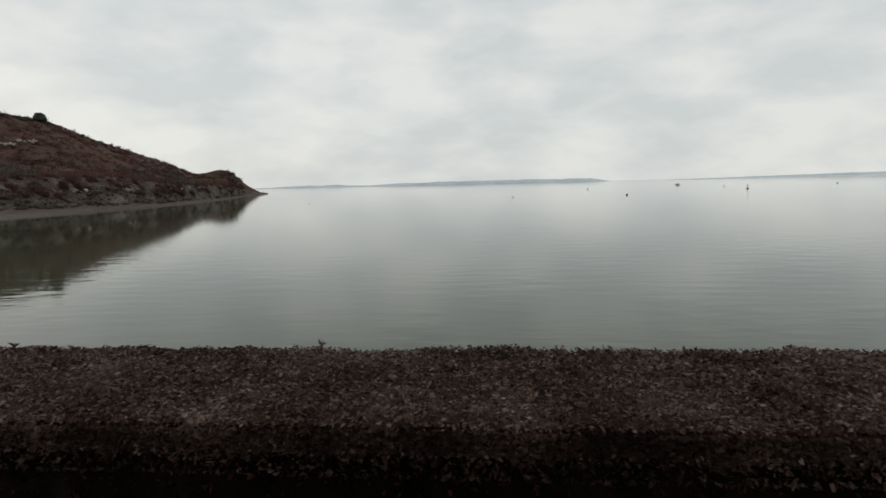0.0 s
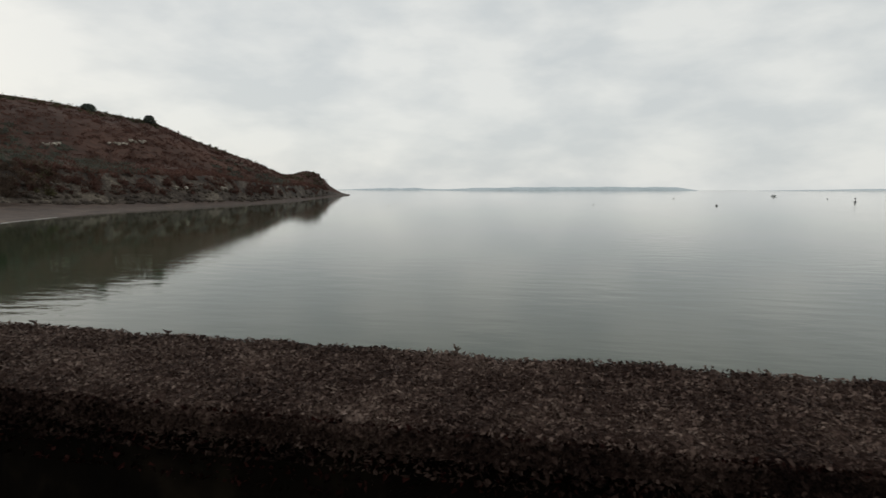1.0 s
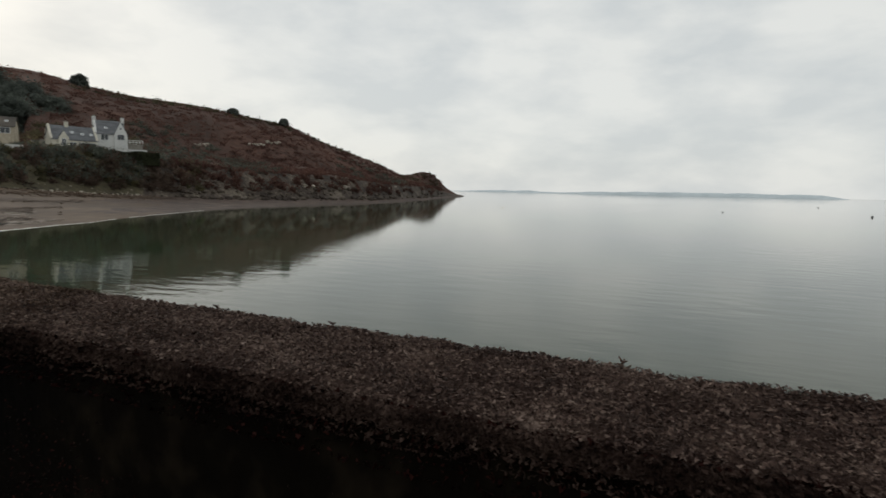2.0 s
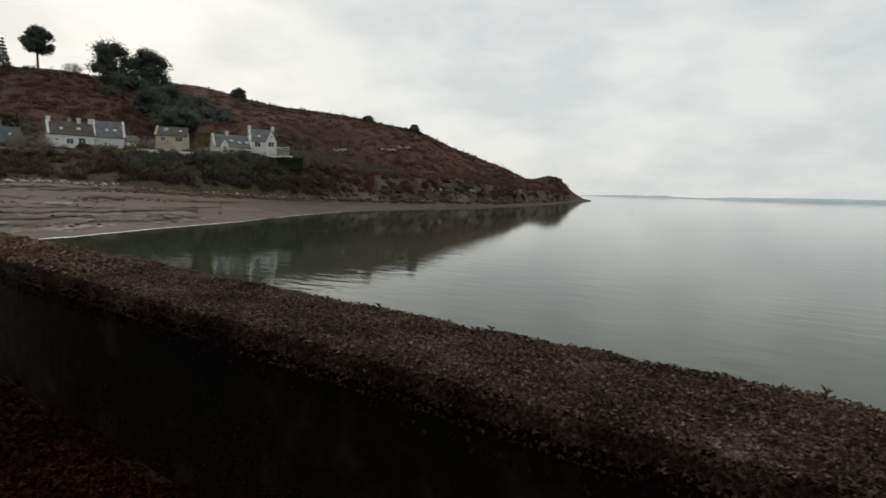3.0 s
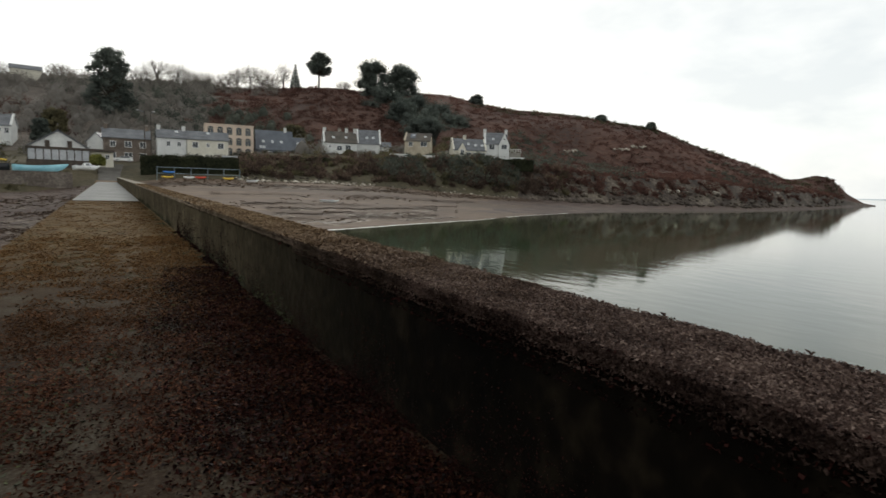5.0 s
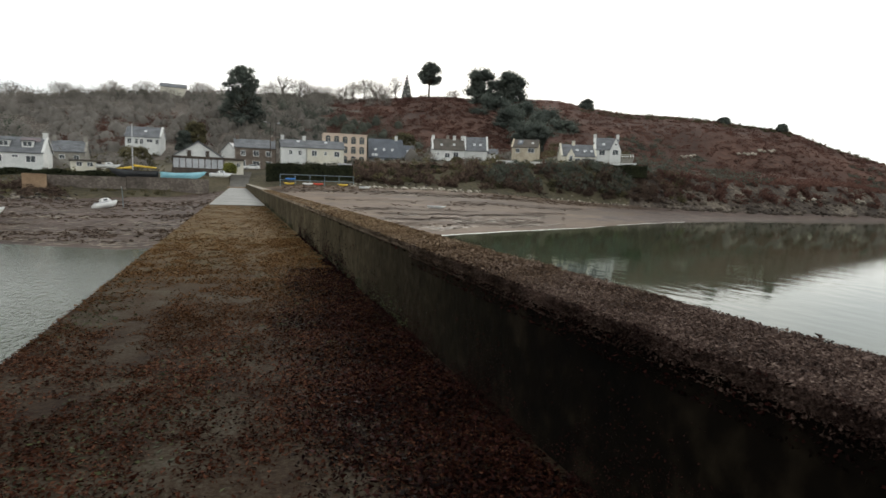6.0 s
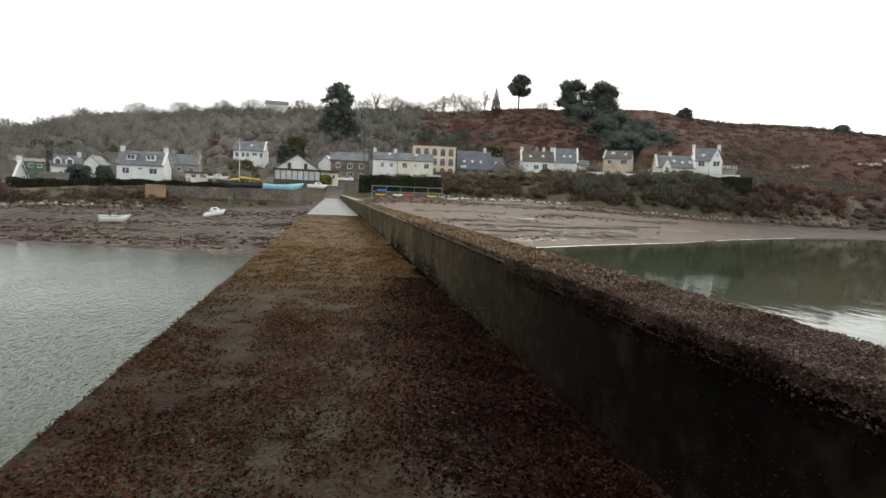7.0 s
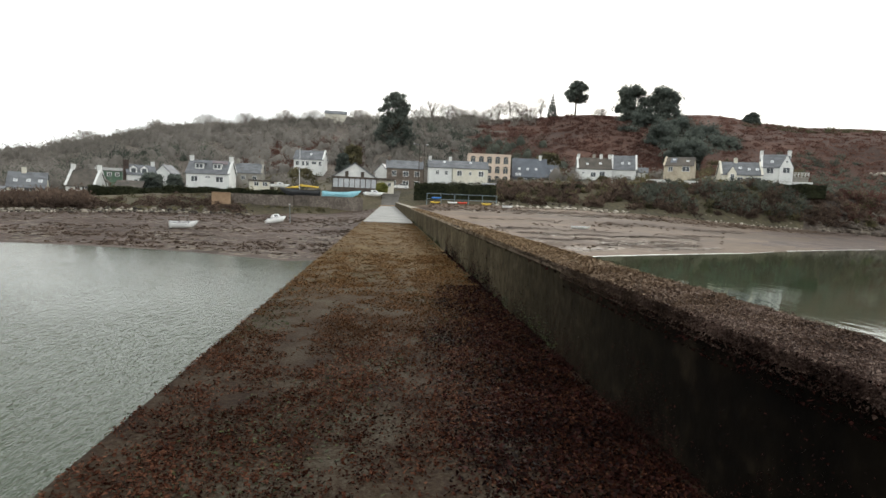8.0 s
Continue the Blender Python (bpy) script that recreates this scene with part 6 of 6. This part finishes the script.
stuff("mud_pools", [weed_line(127, 91, s, 900, 1.8, 0.34, 50 + k, 0.35) for k, s in enumerate((0.05, 0.16, 0.22, 0.3, 0.43, 0.57, 0.7))], M_WETSHEEN, "pale painted sheen of wet streaks on the mudflat", "mud")


def flat_clumps(n, az0, az1, lo, hi, level, seed):
    """Low tufts of weed over stones, in drifts on the flats."""
    out = []
    while len(out) < n:
        az, t = RNG.uniform(az0, az1), RNG.uniform(lo, hi)
        p = profile(az)
        x, y = bearing(az, p[1][0] + t * (p[3][0] - p[1][0]))
        if noise.noise((x * 0.09, y * 0.03, seed)) + 0.6 * noise.noise((x * 0.3, y * 0.12, seed + 1)) > RNG.uniform(level - 0.3, level + 0.3):
            out.append((x, y, ground(x, y) - 0.02))
    r = RNG.uniform(0.15, 0.5, n)
    return leaf_cloud(np.array(out), r, r * RNG.uniform(0.2, 0.45, n), 14, 0.19, 0.7)


stuff("mud_clumps", [flat_clumps(2000, 91, 126, 0.02, 1.0, 0.05, 71)], M_WEED, "low clumps of dark weed and stones on the mudflat", "seaweed")
stuff("beach_clumps", [flat_clumps(600, 50, 86, 0.76, 1.0, 0.05, 75), flat_clumps(110, 58, 80, 0.1, 0.76, 0.3, 77)], M_BEACHWEED, "scattered clumps of dark weed on the sand", "seaweed")


def mooring_post():
    """A slim leaning stake in the mud beside the cabin boat."""
    x, y = bearing(99.6, 104)
    root = empty("mooring_post", pose(x, y, ground(x, y), 2, 3), "slim grey mooring stake standing in the mud", "post")
    bm = bmesh.new()
    tube(bm, (0, 0, -0.4), (0, 0, 3.2), 0.06, 0.045, 8)
    part("stake", bm, M_STEEL, root)
    bm = bmesh.new()
    tube(bm, (0, 0, 3.2), (0, 0, 3.32), 0.075, 0.075, 8)
    part("cap", bm, M_HULLW, root)


mooring_post()

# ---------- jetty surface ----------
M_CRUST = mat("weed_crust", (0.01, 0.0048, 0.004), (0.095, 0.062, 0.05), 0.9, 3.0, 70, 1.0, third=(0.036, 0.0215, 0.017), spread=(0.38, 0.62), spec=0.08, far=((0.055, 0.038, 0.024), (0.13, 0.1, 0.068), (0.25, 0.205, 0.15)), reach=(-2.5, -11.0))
M_ROAD = mat("worn_road", (0.045, 0.041, 0.035), (0.115, 0.106, 0.094), 0.85, 0.5, 9, 0.2)
M_KERB = mat("kerb_concrete", (0.02, 0.018, 0.014), (0.1, 0.09, 0.07), 0.85, 1.0, 18, 0.4)
bm = bmesh.new()
bevel_box(bm, -60, X_START, Y_IN - 0.07, Y_IN + 0.02, FLOOR - 0.1, FLOOR + 0.014, 0.006)
tagged(mesh_ob("trim_wall_foot", bm, M_CONC), "low concrete fillet along the foot of the parapet", "kerb", kind="structure")
bm = bmesh.new()
bevel_box(bm, -141.0, -40.0, Y_LEFT + 0.14, Y_IN - 0.02, FLOOR - 0.1, FLOOR + 0.016, 0.006)
pavement = tagged(mesh_ob("pavement", bm, M_KERB), "pale bare concrete slabs on the landward end of the jetty", "pavement", kind="structure")
n_slab = 16
for k in range(n_slab):
    bm = bmesh.new()
    l = 101.0 / n_slab
    bevel_box(bm, -40.0 - (k + 1) * l + 0.05, -40.0 - k * l, Y_LEFT + 0.12, Y_IN - 0.03, FLOOR - 0.05, FLOOR + 0.03 + 0.005 * (k % 3), 0.012)
    part("slab", bm, M_CONC_PALE, pavement)
bm = bmesh.new()
bevel_box(bm, -140.9, -45.9, Y_IN - 0.03, Y_OUT + 0.03, TOP, TOP + 0.06, 0.02)
tagged(mesh_ob("trim_coping", bm, M_WALLTOP), "bare weathered coping on the far stretch of the parapet", "coping", kind="structure")
bm = bmesh.new()
bevel_box(bm, -142.0, -141.1, Y_LEFT - 0.3, Y_IN, FLOOR - 1, FLOOR + 0.22, 0.05)
tagged(mesh_ob("kerb_jetty_end", bm, M_OCHRE), "low ochre step where the jetty meets the slip", "kerb", kind="structure")
# the slip road that climbs from the jetty to the village
bm = bmesh.new()
rows = []
for i in range(9):
    t = i / 8
    x = -141.5 - 19 * t
    z = max(FLOOR + 0.02 + 4.1 * t, ground(x, -1.0) + 0.25, ground(x, 1.5) + 0.25) if i else FLOOR + 0.02
    rows.append([bm.verts.new((x, y, zz)) for y in (-1.9, 1.9 + 1.4 * t) for zz in (z, z - 3)])
for a, b in zip(rows, rows[1:]):
    bm.faces.new((a[0], a[2], b[2], b[0]))
    bm.faces.new((a[1], a[0], b[0], b[1]))
    bm.faces.new((a[2], a[3], b[3], b[2]))
tagged(mesh_ob("road_slip", bm, M_ROAD), "worn concrete slip road climbing to the village", "road", kind="structure")


def flakes(n, x0, x1, y0, y1, z, size, height, mask=None, flat=0.55, lumps=0.0):
    """Dried weed strewn over a strip of the jetty."""
    p = np.stack([RNG.uniform(x0, x1, n), RNG.uniform(y0, y1, n), np.zeros(n)], 1)
    if mask is not None:
        p = p[[mask(a, b) for a, b, _ in p]]
    n = len(p)
    bump = np.array([noise.noise((a * 2.6, b * 2.6, 1)) * 0.6 + noise.noise((a * 7, b * 7, 2)) * 0.4 for a, b, _ in p]) if lumps else 0
    p[:, 2] = z + RNG.uniform(0, 1, n) ** 1.6 * height + lumps * np.clip(bump, -0.2, 1)
    return quads(p, np.full(n, size), 0.45, flat, curl=0.22)


def bed(x, t):
    """Height of the weed bed over the wall's top; t runs across it from 0 to 1."""
    y, e = Y_IN - 0.035 + t * (Y_OUT - Y_IN + 0.06), min(t, 1 - t)
    return 0.022 * min(1, e * 9) ** 0.5 + 0.019 * noise.noise((x * 4, y * 5, 1)) + 0.014 * noise.noise((x * 17, y * 17, 2)) + 0.006 * noise.noise((x * 50, y * 50, 3))


def bed_flakes(n, x0, x1, size, height):
    """Flakes lying on the weed bed."""
    x, t = RNG.uniform(x0, x1, n), RNG.uniform(0.02, 0.98, n)
    z = np.array([bed(a, b) for a, b in zip(x, t)]) + TOP + RNG.uniform(0, 1, n) ** 1.5 * height
    return quads(np.stack([x, Y_IN - 0.035 + t * (Y_OUT - Y_IN + 0.06), z], 1), np.full(n, size), 0.5, 0.6, curl=0.25)


def crust(x0, x1, step):
    """The matted bed of weed on the wall's top, rounded over both edges."""
    ys = np.linspace(0, 1, 22)
    xs = np.arange(x0, x1, step)
    v = []
    for x in xs:
        for t in ys:
            y = Y_IN - 0.035 + t * (Y_OUT - Y_IN + 0.06)
            h = bed(x, t) - (0.05 if min(t, 1 - t) < 0.02 else 0)
            v.append((x, y + 0.006 * noise.noise((x * 25, t * 3, 7)), TOP + h))
    c = len(ys)
    f = [(i * c + j, (i + 1) * c + j, (i + 1) * c + j + 1, i * c + j + 1) for i in range(len(xs) - 1) for j in range(c - 1)]
    return np.array(v), np.array(f)


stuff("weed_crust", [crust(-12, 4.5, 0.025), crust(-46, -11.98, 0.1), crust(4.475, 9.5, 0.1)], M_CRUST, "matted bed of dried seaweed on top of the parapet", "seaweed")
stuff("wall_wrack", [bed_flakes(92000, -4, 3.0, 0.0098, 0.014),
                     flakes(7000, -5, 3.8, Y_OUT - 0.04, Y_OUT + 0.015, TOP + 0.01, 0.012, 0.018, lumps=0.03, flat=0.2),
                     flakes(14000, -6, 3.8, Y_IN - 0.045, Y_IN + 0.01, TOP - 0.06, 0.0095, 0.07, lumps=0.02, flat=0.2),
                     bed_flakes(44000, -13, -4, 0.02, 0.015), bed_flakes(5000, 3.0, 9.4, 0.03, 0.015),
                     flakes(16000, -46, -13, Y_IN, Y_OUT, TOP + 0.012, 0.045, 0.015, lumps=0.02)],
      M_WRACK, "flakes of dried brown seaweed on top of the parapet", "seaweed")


def drift(x, y):
    """Where weed has gathered on the deck: drifts across it and a thick band along the parapet."""
    v = 0.5 * noise.noise((x * 0.6, y * 1.1, 11)) + 0.5 * noise.noise((x * 2.0, y * 3.0, 12)) + 0.3 * noise.noise((x * 6, y * 6, 13))
    return v + 0.32 * max(0, (y - 0.1) / 1.4) > RNG.uniform(-0.3, 0.36) + 0.2 * max(0.0, (-14 - x) / 26)


def hanging(n, x0, x1, drop, size, out=0.004):
    """Weed that hangs over the wall's inner edge, thinning downwards; out: how far it stands off the face."""
    p = np.stack([RNG.uniform(x0, x1, n), np.full(n, Y_IN - out) - RNG.uniform(0, 0.012, n), TOP + 0.012 - np.minimum(RNG.exponential(drop, n), 3.2 * drop)], 1)
    return quads(p, np.full(n, size), 0.5, 0.0, curl=0.25)


stuff("hanging_wrack", [hanging(16000, -6, 3.8, 0.065, 0.013), hanging(1500, -16, -6, 0.03, 0.022)], M_WRACK_DARK, "dark seaweed hanging over the parapet's edge", "seaweed")
stuff("wall_fringe", [hanging(24000, -6, 3.8, 0.036, 0.0125, 0.034), hanging(2600, -14, -6, 0.018, 0.018, 0.026)], M_CRUST, "dark brown fringe of seaweed along the parapet's inner edge", "seaweed")
stuff("damp_wrack", [flakes(66000, -11, -1.2, 0.15, Y_IN - 0.02, FLOOR + 0.004, 0.024, 0.02, lambda x, y: y + 0.5 * noise.noise((x * 0.8, y, 3)) > RNG.uniform(0.0, 1.0) + max(0.0, (-6 - x) / 7) + max(0.0, x + 2.2), 0.6)],
      M_WRACK_DARK, "dark red seaweed banked along the foot of the parapet", "seaweed")


def clinging(n, x0, x1, size):
    """Scraps of weed stuck to the wall's inner face in patches, thicker towards its foot, and a heap along that foot."""
    x, up = RNG.uniform(x0, x1, n), RNG.exponential(0.2, n)
    keep = np.array([u < 0.85 and noise.noise((a * 1.1, u * 2.2, 41)) + 0.5 * noise.noise((a * 5, u * 6, 42)) > RNG.uniform(-0.35, 0.45) + 0.2 * u for a, u in zip(x, up)])
    p = np.stack([x, np.full(n, Y_IN - 0.006) - RNG.uniform(0, 0.01, n), FLOOR + 0.01 + up], 1)[keep]
    wall = quads(p, np.full(len(p), size), 0.5, 0.0, facing=np.tile((0.0, -1.0, 0.2), (len(p), 1)), curl=0.2)
    q = RNG.exponential(0.5, n)
    lie = np.array([noise.noise((a * 0.9, 3, 43)) + 0.5 * noise.noise((a * 4, 5, 44)) + 0.12 > 0.35 * b for a, b in zip(x, q)])
    g = np.stack([x, Y_IN - 0.012 - q * 0.13, FLOOR + 0.012 + RNG.uniform(0, 1, n) * 0.05 * np.exp(-1.5 * q)], 1)[lie]
    return join([wall, quads(g, np.full(len(g), size), 0.5, 0.4, curl=0.2)])


stuff("clinging_wrack", [clinging(26000, -9, 0.5, 0.009), clinging(9000, -18, -9, 0.02)], M_WRACK_DARK, "dark red scraps of seaweed stuck to the parapet's foot", "seaweed")


def moss(n, x0, x1, reach, up):
    """Green algae at the foot of the wall, on the deck and a little way up."""
    x, q = RNG.uniform(x0, x1, n), RNG.exponential(1.0, n)
    keep = np.array([noise.noise((a * 0.5, 0, 21)) + 0.6 * noise.noise((a * 2.1, 0, 22)) > -0.05 for a in x])
    wall = RNG.random(n) < 0.5
    p = np.stack([x, np.where(wall, Y_IN - 0.006, Y_IN - 0.03 - q * reach), np.where(wall, FLOOR + 0.03 + q * up, FLOOR + 0.006)], 1)[keep]
    return quads(p, np.full(len(p), 0.03), 0.7, 0.85)


stuff("green_algae", [moss(16000, -42, -6, 0.12, 0.06), moss(5000, -40, -34, 1.2, 0.05),
                      flakes(26000, -20, -3.2, Y_LEFT + 0.04, 0.9, FLOOR + 0.002, 0.026, 0.001, lambda x, y: noise.noise((x * 0.4, y * 0.8, 61)) + 0.5 * noise.noise((x * 2.2, y * 2.6, 62)) > RNG.uniform(0.0, 0.6), 0.98)], M_MOSS, "green algae on the deck and at the damp foot of the parapet", "algae")
stuff("deck_wrack", [flakes(128000, -8, -1.2, Y_LEFT + 0.02, Y_IN - 0.02, FLOOR + 0.004, 0.0185, 0.012, drift, 0.7),
                     flakes(9000, -1.2, 7.0, Y_LEFT + 0.02, Y_IN - 0.02, FLOOR + 0.004, 0.035, 0.012, drift, 0.8),
                     flakes(66000, -17, -8, Y_LEFT + 0.02, Y_IN - 0.02, FLOOR + 0.004, 0.026, 0.012, drift, 0.75),
                     flakes(36000, -40, -17, Y_LEFT + 0.02, Y_IN - 0.02, FLOOR + 0.004, 0.03, 0.012, drift, 0.8)],
      M_WRACK_RED, "red-brown dried seaweed strewn over the jetty deck", "seaweed")
# upright sprigs that stand over the edge of the wall
for k, (x, y, h) in enumerate(((-0.05, 2.2, 0.065), (-1.25, 2.21, 0.05), (-1.9, 2.2, 0.06), (-3.4, 2.2, 0.06))):
    bm = bmesh.new()
    tube(bm, (x, y, TOP - 0.01), (x + 0.01, y, TOP + h), 0.004, 0.002, 5)
    for j in range(5):
        a = j * 2.1 + k
        tube(bm, (x, y, TOP + h * (0.35 + 0.13 * j)), (x + 0.02 * math.cos(a), y + 0.02 * math.sin(a), TOP + h * (0.5 + 0.13 * j)), 0.006, 0.002, 4)
    tagged(mesh_ob("weed_sprig", bm, M_WRACK), "dried sprig of seaweed standing on the parapet", "seaweed", "sprigs on the parapet")
